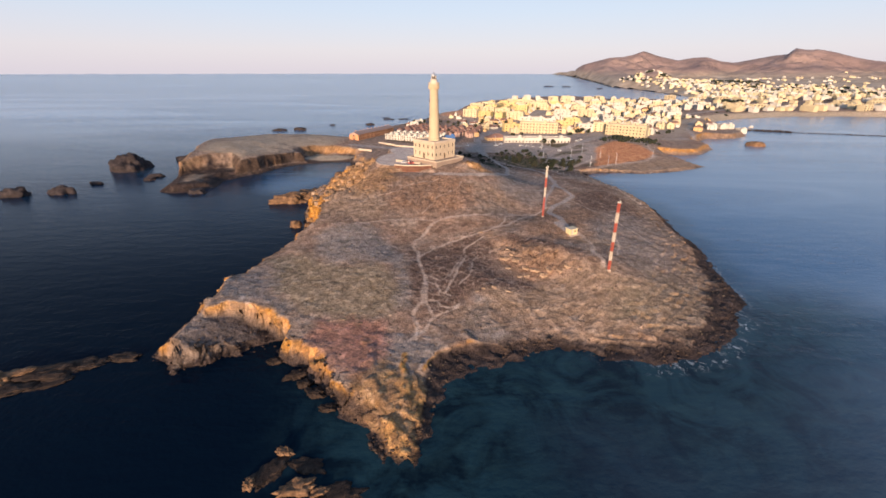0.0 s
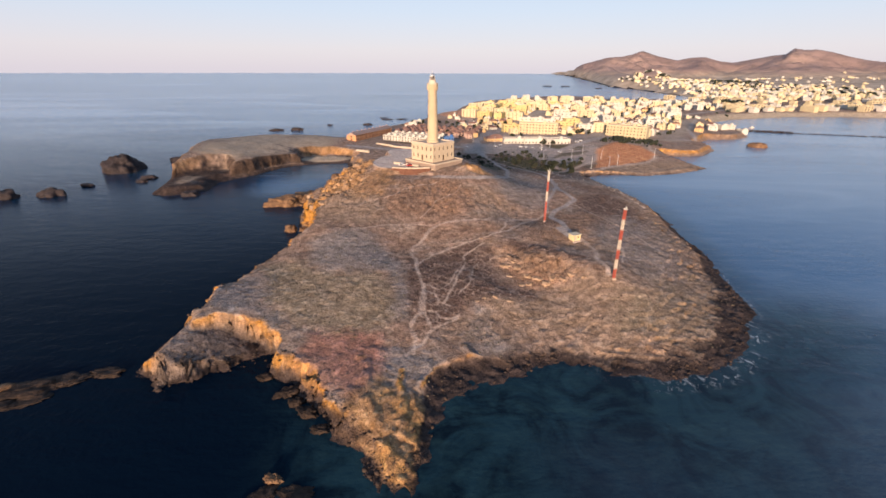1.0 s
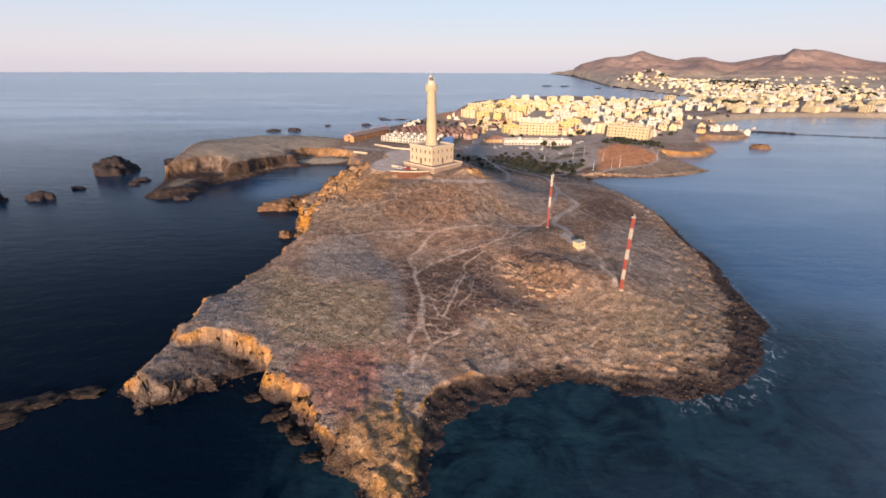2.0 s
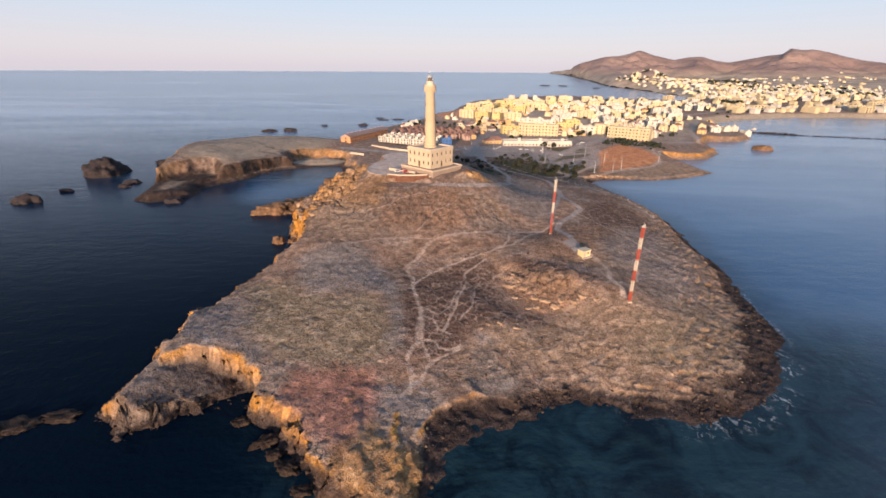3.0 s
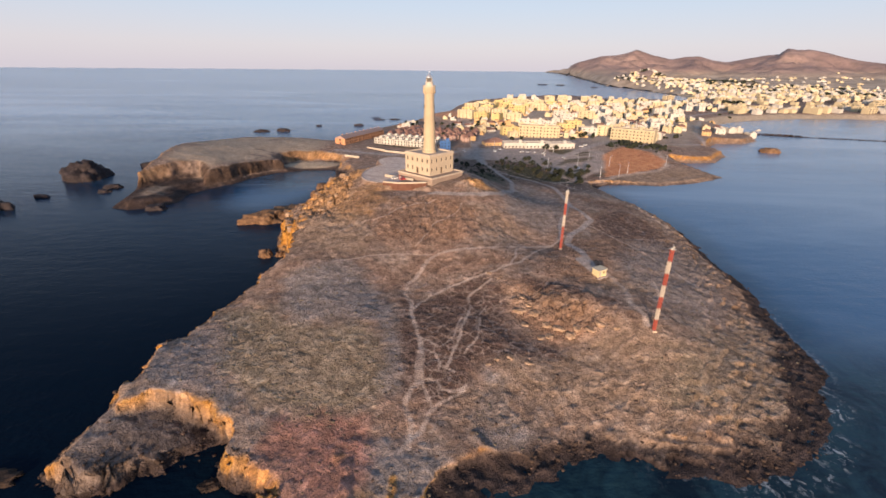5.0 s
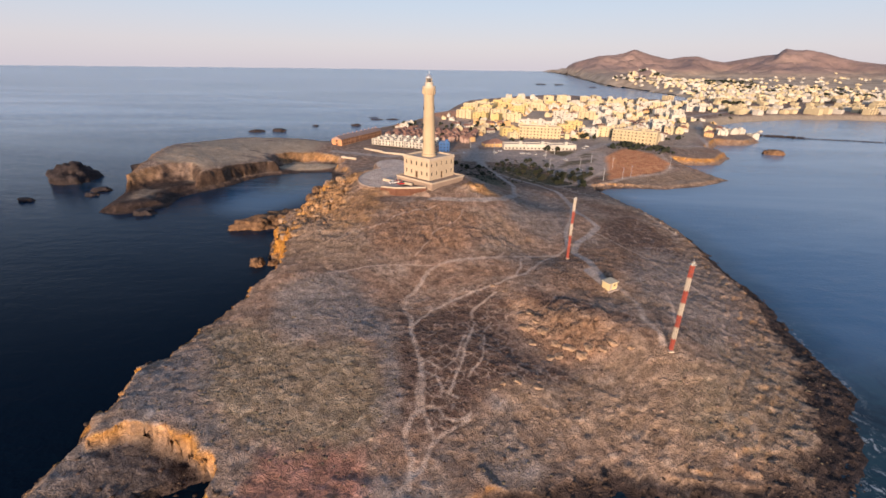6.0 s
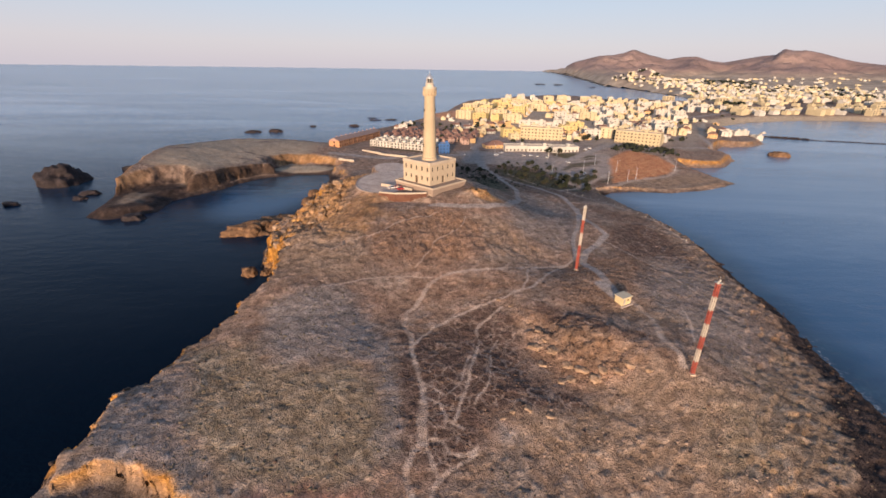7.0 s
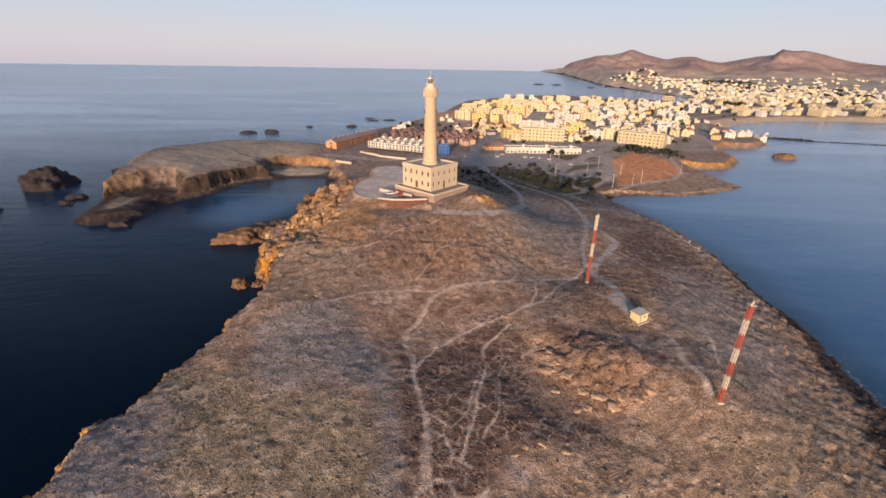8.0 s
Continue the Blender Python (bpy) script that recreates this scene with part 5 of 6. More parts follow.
for i, (x, y, rx) in enumerate([(511, 2045, 26), (594, 2014, 22), (1078, 3595, 30), (1059, 3252, 22), (687, 1798, 16)]):
    r = rock(x, y, rx, rx * 0.4, 3.5, 5, ROCK_DARK, DARK, 90 + i, detail=3)
    r.location.z = float(swell(x, y))


# ---------------------------------------------------------------- the town
def coarse_z(x, y):
    return float(ground_height(np.array([float(x)]), np.array([float(y)]), False)[0])


def building(name, label, category, w, d, h, storeys, columns, wall_mat, roof_mat, roof, balconies=False, side_columns=1, glaze=(1.1, 1.3)):
    """One house template at the origin, its front towards -y: walls with real openings, panes, roof and balconies."""
    t = tagged(new(name), label, category)
    bm = bmesh.new()
    storey = h / storeys
    panes = []
    for k, (length, other, cols) in enumerate(((w, d, columns), (d, w, 0), (w, d, 0), (d, w, side_columns))):
        m = Matrix.Rotation(k * math.pi / 2, 4, "Z") @ Matrix.Translation((-length / 2, -other / 2, 0))
        cut = []
        for s in range(storeys):
            for i in range(cols):
                cx, z0 = length * (i + 0.5) / cols, s * storey + 0.95
                gw, gh = (glaze[0] * 1.5, 2.1) if balconies and k == 0 and i % 2 == 0 else glaze
                z0 = s * storey + 0.15 if gh > 2 else z0
                cut.append((cx - gw / 2, z0, cx + gw / 2, z0 + gh))
        wall_face(bm, m, length, h, cut, 0.25)
        panes += [(m, o) for o in cut]
    wall = part("wall", bm, wall_mat, t)
    for m, (x0, z0, x1, z1) in panes:
        bm = bmesh.new()
        box(bm, x0, 0.2, z0, x1, 0.27, z1, m)
        part("window", bm, GLASS, wall)
    bm = bmesh.new()
    if roof == "flat":
        box(bm, -w / 2 + 0.2, -d / 2 + 0.2, h - 0.1, w / 2 - 0.2, d / 2 - 0.2, h + 0.1)
        part("roof", bm, roof_mat, t)
        bm = bmesh.new()
        for x0, y0, x1, y1 in ((-w / 2, -d / 2, w / 2, -d / 2 + 0.25), (-w / 2, d / 2 - 0.25, w / 2, d / 2), (-w / 2, -d / 2 + 0.25, -w / 2 + 0.25, d / 2 - 0.25), (w / 2 - 0.25, -d / 2 + 0.25, w / 2, d / 2 - 0.25)):
            box(bm, x0, y0, h, x1, y1, h + 0.8)
        part("parapet", bm, wall_mat, t)
        bm = bmesh.new()
        box(bm, w * 0.12, -d * 0.05, h + 0.1, w * 0.12 + 3.0, -d * 0.05 + 3.2, h + 2.6)
        part("stair_head", bm, wall_mat, t)
    elif roof == "gable":
        o, rise = 0.4, d * 0.24
        hull(bm, [(-w / 2 - o, -d / 2 - o, h - 0.1), (w / 2 + o, -d / 2 - o, h - 0.1), (w / 2 + o, d / 2 + o, h - 0.1), (-w / 2 - o, d / 2 + o, h - 0.1), (-w / 2 - o, 0, h + rise), (w / 2 + o, 0, h + rise)],
             [(3, 2, 1, 0), (0, 1, 5, 4), (2, 3, 4, 5), (1, 2, 5), (3, 0, 4)])
        part("roof", bm, roof_mat, t)
        bm = bmesh.new()
        box(bm, w * 0.22, 0.4, h, w * 0.22 + 0.7, 1.1, h + rise + 1.0)
        part("chimney", bm, wall_mat, t)
    else:
        o, rise = 0.4, min(w, d) * 0.3
        hull(bm, [(-w / 2 - o, -d / 2 - o, h - 0.1), (w / 2 + o, -d / 2 - o, h - 0.1), (w / 2 + o, d / 2 + o, h - 0.1), (-w / 2 - o, d / 2 + o, h - 0.1), (-w * 0.12, 0, h + rise), (w * 0.12, 0, h + rise)],
             [(3, 2, 1, 0), (0, 1, 5, 4), (2, 3, 4, 5), (1, 2, 5), (3, 0, 4)])
        part("roof", bm, roof_mat, t)
    if balconies:
        for s in range(1, storeys):
            for i in range(0, columns, 2):
                cx = w * (i + 0.5) / columns - w / 2
                bm = bmesh.new()
                box(bm, cx - 1.7, -d / 2 - 1.2, s * storey - 0.08, cx + 1.7, -d / 2, s * storey + 0.08)
                box(bm, cx - 1.7, -d / 2 - 1.2, s * storey + 0.08, cx + 1.7, -d / 2 - 1.08, s * storey + 0.95)
                part("balcony", bm, wall_mat, t)
    return t


TAKEN = []


def put_copies(kinds, spots, group, turn, sink=0.6):
    """Copies of the templates at the spots (x, y), each on its own piece of ground."""
    for i, (x, y) in enumerate(spots):
        kind, size = random.choice(kinds)
        if any((x - a) ** 2 + (y - b) ** 2 < (0.42 * (size + s)) ** 2 for a, b, s in TAKEN):
            continue
        TAKEN.append((x, y, size))
        z = (coarse_z(x, y) if math.hypot(x, y) < 1250 else float(hill_height(np.array([float(x)]), np.array([float(y)]))[0])) - sink
        spin = turn + random.choice((0, 0, 0, 90, -90)) * (group not in ("terrace row", "apartments by the road", "apartments over the square", "low halls")) + random.uniform(-6, 6)
        c = copy_thing(kind, Matrix.Translation((x, y, z)) @ Matrix.Rotation(radians(spin), 4, "Z"))
        c["group"] = group


def scatter(cx, cy, rx, ry, turn, gap, road_free=True, keep=1.0, jitter=0.25, shore=10):
    """Spots of a jittered grid within a turned rectangle, off the roads and off the water."""
    out = []
    c, s = math.cos(radians(turn)), math.sin(radians(turn))
    for u in np.arange(-rx, rx + 0.1, gap):
        for v in np.arange(-ry, ry + 0.1, gap * 1.1):
            a, b = u + random.uniform(-jitter, jitter) * gap, v + random.uniform(-jitter, jitter) * gap
            out.append((cx + a * c - b * s, cy + a * s + b * c))
    p = np.array(out)
    ok = inland(p[:, 0], p[:, 1]) > shore
    if road_free:
        ok &= near_runs(p[:, 0], p[:, 1], [(r, w + 4.5) for r, w in ROADS], 0) < 0.3
    return [q for q, good in zip(out, ok) if good and random.random() < keep]


villa_cream = building("house", "two-storey cream house with a flat roof", "house", 10, 9, 6.2, 2, 2, CREAM, ROOF_FLAT, "flat")
villa_white = building("house", "two-storey white house with a flat roof", "house", 11, 9, 6.0, 2, 2, WHITE, ROOF_FLAT, "flat")
villa_ochre = building("house", "ochre house under a terracotta tiled roof", "house", 10, 9, 5.6, 2, 3, OCHRE, ROOF_TILE, "hip")
cottage = building("house", "low white house with a terracotta gable roof", "house", 10, 8, 3.4, 1, 3, WHITE, ROOF_TILE, "gable")
red_house = building("house", "small reddish house under a steep tiled roof", "house", 7.5, 7, 5.6, 2, 2, PINK, ROOF_TILE, "hip", side_columns=1)
row_house = building("house", "orange terraced house with a dusty pink gable roof", "house", 8.5, 11, 6.6, 2, 2, plain("orange_render", (0.5, 0.25, 0.13)), PINK, "gable", side_columns=1, glaze=(1.9, 1.8))
terrace_unit = building("house", "white terraced house with arched porches and flat roof", "house", 7, 9, 5.6, 2, 2, WHITE, ROOF_FLAT, "flat", side_columns=1, glaze=(1.6, 1.8))
block_cream = building("apartment_block", "four-storey cream apartment block with balconies", "apartments", 24, 12, 11.2, 4, 4, CREAM, ROOF_FLAT, "flat", True)
block_ochre = building("apartment_block", "three-storey yellow apartment block with balconies", "apartments", 20, 11, 9.4, 3, 4, plain("yellow_render", (0.58, 0.46, 0.21), by_object=0.25), ROOF_FLAT, "flat", True)
block_white = building("apartment_block", "three-storey white apartment block with balconies", "apartments", 18, 11, 9.2, 3, 3, WHITE, ROOF_FLAT, "flat", True)
block_long = building("apartment_block", "long four-storey yellow apartment block in full sun", "apartments", 46, 13, 13.5, 4, 12, CREAM, ROOF_FLAT, "flat", True)
hall = building("hall", "long low pale building with a flat roof", "building", 26, 12, 5.2, 1, 7, WHITE, ROOF_FLAT, "flat", glaze=(1.6, 1.6))
red_hall = building("hall", "low building with a wide red tiled roof", "building", 24, 13, 3.8, 1, 6, OCHRE, ROOF_TILE, "hip")
far_house = building("house", "pale cream house seen far along the bay", "house", 13, 10, 6.4, 1, 2, CREAM, ROOF_FLAT, "flat", side_columns=0)
far_white = building("house", "white house seen far along the bay", "house", 16, 10, 6.8, 1, 2, WHITE, ROOF_FLAT, "flat", side_columns=0)
far_block = building("apartment_block", "broad cream apartment block behind the far beach", "apartments", 27, 12, 10, 3, 3, CREAM, ROOF_FLAT, "flat", side_columns=0, glaze=(5.0, 1.8))
blue_house = building("house", "three-storey house with bright blue rendered walls", "house", 10, 9, 8.8, 3, 3, plain("blue_render", (0.05, 0.13, 0.32)), ROOF_FLAT, "flat")
TEMPLATES = [blue_house, villa_cream, villa_white, villa_ochre, cottage, red_house, row_house, terrace_unit, block_cream, block_ochre, block_white, block_long, hall, red_hall, far_house, far_white, far_block]


def along(ax, ay, bx, by, count):
    return [(ax + (bx - ax) * i / max(1, count - 1), ay + (by - ay) * i / max(1, count - 1)) for i in range(count)]


# single large buildings first
put_copies([(block_long, 28)], [(122, 285)], "apartments by the road", -12, 1)
put_copies([(block_ochre, 18)], [(90, 306), (164, 330), (182, 360)], "apartments by the road", 5, 1)
put_copies([(block_long, 28)], [(222, 262)], "apartments over the square", -38, 1)
put_copies([(block_cream, 18)], [(206, 300)], "apartments over the square", -20, 1)
put_copies([(blue_house, 8)], [(11, 206)], "houses above the bay", 8)
put_copies([(red_hall, 18)], [(64, 236)], "low halls", 12)
put_copies([(hall, 18)], [(106, 220), (84, 222), (128, 214)], "low halls", 2)
put_copies([(row_house, 6)], along(-93, 216, -68, 300, 10), "terrace row", 70)
put_copies([(terrace_unit, 6)], along(-58, 236, -2, 214, 9), "terrace row", -20)
put_copies([(terrace_unit, 6)], along(-52, 258, 2, 238, 8), "terrace row", -20)
put_copies([(cottage, 9)], [(45, 375), (66, 366), (-48, 380), (-26, 362), (40, 340), (58, 345), (70, 330), (30, 395)], "houses above the bay", 10)
put_copies([(villa_white, 9)], [(-40, 372), (-34, 395), (390, 356), (404, 362), (414, 348)], "houses above the bay", 10)
put_copies([(red_house, 7)], scatter(4, 300, 48, 36, -15, 11, False, 0.95), "small red houses", -15)
put_copies([(villa_cream, 10), (cottage, 10), (villa_ochre, 10), (block_white, 16)], scatter(130, 350, 60, 45, -10, 15, True, 0.9), "houses by the road", -10)
put_copies([(cottage, 9), (villa_cream, 10), (villa_ochre, 10)], scatter(62, 305, 26, 40, 10, 13, True, 0.7), "houses by the road", 8)
put_copies([(villa_white, 10), (cottage, 10), (villa_cream, 10)], scatter(255, 315, 30, 40, -35, 13, True, 0.85), "houses over the square", -35)
# the stepped rows up to the far shore
for row, (ax, ay, bx, by, n) in enumerate([(46, 448, 112, 414, 4), (52, 476, 120, 440, 4), (60, 520, 130, 478, 4), (70, 580, 140, 530, 4), (80, 650, 160, 600, 4), (96, 720, 190, 670, 5), (112, 800, 250, 760, 6)]):
    put_copies([(block_ochre, 16), (block_cream, 18), (block_ochre, 16)], along(ax, ay, bx, by, n), "stepped apartments", -25, 1)
put_copies([(block_cream, 20), (block_ochre, 18), (block_white, 18), (villa_ochre, 12)], scatter(215, 640, 60, 170, -8, 32, True, 0.9), "town blocks", -10, 1)
put_copies([(villa_white, 11), (block_white, 17), (villa_cream, 11), (cottage, 11)], scatter(265, 430, 70, 60, -10, 18, True, 0.9), "town houses", -10)
put_copies([(villa_white, 11), (block_white, 17), (villa_cream, 11), (villa_ochre, 11)], scatter(350, 600, 90, 120, -10, 24, True, 0.85), "town houses", -10)
put_copies([(villa_white, 11), (villa_cream, 11), (cottage, 11), (villa_ochre, 11)], scatter(330, 370, 45, 40, -30, 15, True, 0.85), "town houses", -30)
put_copies([(block_cream, 20), (villa_cream, 11), (block_white, 18)], scatter(330, 860, 160, 110, -10, 32, True, 0.85), "town blocks", -10)
put_copies([(villa_white, 11), (villa_cream, 11), (block_white, 18)], scatter(530, 760, 70, 110, -10, 26, True, 0.8), "town houses", -10)
# along the far bay
put_copies([(far_block, 26), (far_house, 12), (far_white, 14)], scatter(900, 672, 330, 44, 3, 26, False, 0.85, shore=34), "houses along the far beach", 20)
put_copies([(far_block, 28), (far_house, 13), (far_white, 15), (far_house, 13)], scatter(960, 860, 360, 110, 5, 38, False, 0.6, shore=40), "houses behind the far beach", 15)


def far_town(name, label, mat, spots, seed):
    """The smallest far houses, too many to count: bodies with parapets, set-back upper floors and dark recesses."""
    rnd = random.Random(seed)
    bm = bmesh.new()
    for x, y in spots:
        p = np.array([[float(x)], [float(y)]])
        z = float(hill_height(p[0], p[1])[0]) - 1.5
        w, d, h = rnd.uniform(7, 15) * rnd.choice((1, 1, 1, 2)), rnd.uniform(7, 11), rnd.choice((3.5, 4, 5, 7))
        m = Matrix.Translation((x, y, z)) @ Matrix.Rotation(radians(rnd.uniform(-25, 35)), 4, "Z")
        box(bm, -w / 2, -d / 2, 0, w / 2, d / 2, h + 1.5, m)
        box(bm, -w / 2 + 1, -d / 2 + 2.5, h + 1.5, w * rnd.uniform(0.0, 0.4), d / 2 - 1, h + 4.2, m)
    tagged(part(name, bm, mat), label, "houses", kind="stuff")


def infill(name, label, mat, spots, seed):
    """Sheds, porches, garden walls and low roofs between the town's houses, too many to count."""
    rnd = random.Random(seed)
    bm = bmesh.new()
    for x, y in spots:
        near = min(math.hypot(x - a, y - b) - 0.42 * s for a, b, s in TAKEN)
        if near < 3.5:
            continue
        w, d, h = rnd.uniform(4, 9), rnd.uniform(4, 8), rnd.choice((2.6, 3.0, 3.2, 5.6))
        m = Matrix.Translation((x, y, coarse_z(x, y) - 1)) @ Matrix.Rotation(radians(-12 + rnd.choice((0, 90)) + rnd.uniform(-8, 8)), 4, "Z")
        box(bm, -w / 2, -d / 2, 0, w / 2, d / 2, h + 1, m)
        box(bm, -w / 2, -d / 2, h + 1, w / 2, -d / 2 + 0.3, h + 1.7, m)
        box(bm, w * 0.1, -d * 0.1, h + 1, w * 0.4, d * 0.4, h + 2.6, m)
        box(bm, w / 2, -d / 2 - 0.15, 0, w / 2 + rnd.uniform(2, 6), -d / 2 + 0.15, 2.8, m)
    tagged(part(name, bm, mat), label, "outbuildings", kind="stuff")


town_gaps = scatter(125, 345, 75, 60, -10, 11, True, 0.75, 0.45) + scatter(260, 440, 85, 80, -10, 13, True, 0.75, 0.45) + scatter(215, 640, 90, 180, -8, 17, True, 0.7, 0.45) + scatter(360, 640, 120, 170, -8, 19, True, 0.65, 0.45)
town_gaps += scatter(90, 480, 50, 60, -25, 15, True, 0.5, 0.45)
infill("outbuildings", "low cream sheds and garden walls between houses", CREAM, town_gaps[::3], 21)
infill("outbuildings_white", "low white sheds and garden walls between houses", WHITE, town_gaps[1::3], 22)
infill("outbuildings_tiled", "low terracotta sheds and garden walls between houses", OCHRE, town_gaps[2::3], 23)
slope = scatter(1150, 1300, 380, 280, 10, 27, False, 0.6, 0.45, shore=26) + scatter(1060, 1800, 200, 280, 0, 27, False, 0.6, 0.45, shore=30) + scatter(900, 1050, 240, 150, 10, 24, False, 0.5, 0.45, shore=26)
plain_spots = scatter(1800, 1700, 620, 620, 10, 56, False, 0.45, 0.5, shore=40)
far_town("far_town", "pale houses covering the far slopes", CREAM, slope[::2] + plain_spots[::3], 3)
far_town("far_town_white", "white houses covering the far slopes", WHITE, slope[1::2] + plain_spots[1::3], 4)
for kind in TEMPLATES:
    for o in (*kind.children_recursive, kind):
        bpy.data.objects.remove(o)


# ---------------------------------------------------------------- trees and shrubs
LEAF, _n, _l, _b = material("dark_leaves", 0.8, 0.2)
_info = _n.new("ShaderNodeObjectInfo")
_l.new(mix(LEAF, ramp(LEAF, _info.outputs["Random"], [(0.0, 0.0), (1.0, 1.0)]), ramp(LEAF, tex_noise(LEAF, 0.8, 4), [(0.3, (0.01, 0.015, 0.008)), (0.7, (0.03, 0.035, 0.019))]),
          ramp(LEAF, tex_noise(LEAF, 0.8, 4), [(0.3, (0.016, 0.019, 0.012)), (0.7, (0.04, 0.04, 0.025))])), _b.inputs["Base Color"])
BARK = plain("bark", (0.12, 0.08, 0.055), 0.9, vary=0.3)


def tree(tall, wide, seed):
    rnd = random.Random(seed)
    t = tagged(new("tree"), "dark green garden tree with a ragged rounded crown", "tree", "trees of the town")
    bm = bmesh.new()
    lathe(bm, [(0.26, -0.6), (0.2, tall * 0.25), (0.12, tall * 0.6)], 7)
    for k in range(5):
        a = 2 * math.pi * k / 5 + rnd.random()
        strut(bm, (0, 0, tall * (0.25 + 0.05 * k)), (wide * 0.3 * math.cos(a), wide * 0.3 * math.sin(a), tall * (0.5 + 0.06 * k)), 0.07)
    part("trunk", bm, BARK, t)
    bm = bmesh.new()
    for k in range(90):
        a, u, v = rnd.random() * 2 * math.pi, rnd.random() ** 0.5, rnd.random()
        z = tall * (0.38 + 0.62 * v)
        r = wide * 0.5 * u * math.sqrt(max(0.05, 1 - (2 * v - 0.9) ** 2 * 0.8))
        s = wide * rnd.uniform(0.07, 0.15)
        m = Matrix.Translation((r * math.cos(a), r * math.sin(a), z)) @ Euler((rnd.random() * 6, rnd.random() * 6, 0)).to_matrix().to_4x4() @ Matrix.Diagonal((s, s * 0.8, s * 0.55, 1))
        bmesh.ops.create_icosphere(bm, subdivisions=1, radius=1, matrix=m)
    for v in bm.verts:
        v.co += Vector((rnd.uniform(-1, 1), rnd.uniform(-1, 1), rnd.uniform(-1, 1))) * wide * 0.02
    part("crown", bm, LEAF, t)
    return t


def palm(tall, seed):
    rnd = random.Random(seed)
    t = tagged(new("palm_tree"), "slim palm with a tuft of drooping fronds", "palm", "palms of the garden")
    bm = bmesh.new()
    lathe(bm, [(0.3, -0.6), (0.2, 1.0), (0.17, tall)], 7)
    part("trunk", bm, BARK, t)
    for k in range(13):
        a = 2 * math.pi * k / 13 + rnd.random() * 0.3
        n, droop = rnd.uniform(2.0, 2.8), rnd.uniform(0.5, 1.6)
        pts = [(0, 0.05), (n * 0.35, 0.6), (n * 0.7, 0.5 - droop * 0.3), (n, 0.1 - droop)]
        bm = bmesh.new()
        m = Matrix.Translation((0, 0, tall)) @ Matrix.Rotation(a, 4, "Z")
        rows = [(bm.verts.new(m @ Vector((x, -w, z - 0.25 * w))), bm.verts.new(m @ Vector((x, 0, z))), bm.verts.new(m @ Vector((x, w, z - 0.25 * w)))) for (x, z), w in zip(pts, (0.1, 0.4, 0.35, 0.06))]
        for p, q in zip(rows, rows[1:]):
            bm.faces.new((p[0], q[0], q[1], p[1]))
            bm.faces.new((p[1], q[1], q[2], p[2]))
        part("frond", bm, LEAF, t)
    return t


trees = [tree(6.5, 6.0, 1), tree(5.0, 6.5, 2), tree(8.0, 6.0, 3), tree(4.0, 5.0, 4)]
palms = [palm(6.0, 5), palm(7.5, 6)]
groves = scatter(62, 125, 34, 30, 20, 8.5, True, 0.6, 0.45) + scatter(100, 92, 22, 20, 20, 8, True, 0.55, 0.45) + scatter(125, 120, 25, 22, 0, 9, True, 0.25, 0.45) + scatter(128, 205, 26, 14, 0, 9, True, 0.5, 0.45)
groves += scatter(20, 330, 60, 60, 0, 26, True, 0.5, 0.45) + scatter(90, 360, 30, 50, 0, 18, True, 0.55, 0.45) + scatter(190, 285, 22, 30, -30, 10, True, 0.6, 0.45)
groves += scatter(300, 430, 80, 80, 0, 30, True, 0.6, 0.45) + scatter(280, 620, 120, 160, 0, 44, True, 0.6, 0.45) + scatter(-20, 395, 18, 10, 0, 9, True, 0.7, 0.4)
for i, (x, y) in enumerate(groves):
    if any((x - a) ** 2 + (y - b) ** 2 < (0.5 * s) ** 2 for a, b, s in TAKEN):
        continue
    kind = trees[i % 4] if i % 9 else palms[i % 2]
    copy_thing(kind, Matrix.Translation((x, y, coarse_z(x, y))) @ Matrix.Rotation(i * 1.7, 4, "Z") @ Matrix.Diagonal((*([0.68 if y < 170 else 0.9] * 3), 1)))
for kind in trees + palms:
    for o in (*kind.children_recursive, kind):
        bpy.data.objects.remove(o)


def far_groves():
    """Woods and hedges between the far houses, too many to count."""
    bm = bmesh.new()
    rnd = random.Random(12)
    for k in range(520):
        x, y = rnd.uniform(560, 1500), rnd.uniform(640, 2100)
        p = np.array([[x], [y]])
        if inland(p[0], p[1])[0] < 60 or fbm(p[0], p[1], 220, 3, 111)[0] < -0.05:
            continue
        z = float(hill_height(p[0], p[1])[0]) if math.hypot(x, y) > 1250 else coarse_z(x, y)
        for j in range(3):
            s = rnd.uniform(3, 7)
            bmesh.ops.create_icosphere(bm, subdivisions=1, radius=1, matrix=Matrix.Translation((x + rnd.uniform(-9, 9), y + rnd.uniform(-9, 9), z + s * 0.4)) @ Matrix.Diagonal((s * 1.4, s, s * 0.8, 1)))
    for v in bm.verts:
        v.co += Vector((rnd.uniform(-1, 1), rnd.uniform(-1, 1), rnd.uniform(-1, 1)))
    tagged(part("far_trees", bm, LEAF), "dark clumps of trees between far houses", "trees", kind="stuff")


far_groves()


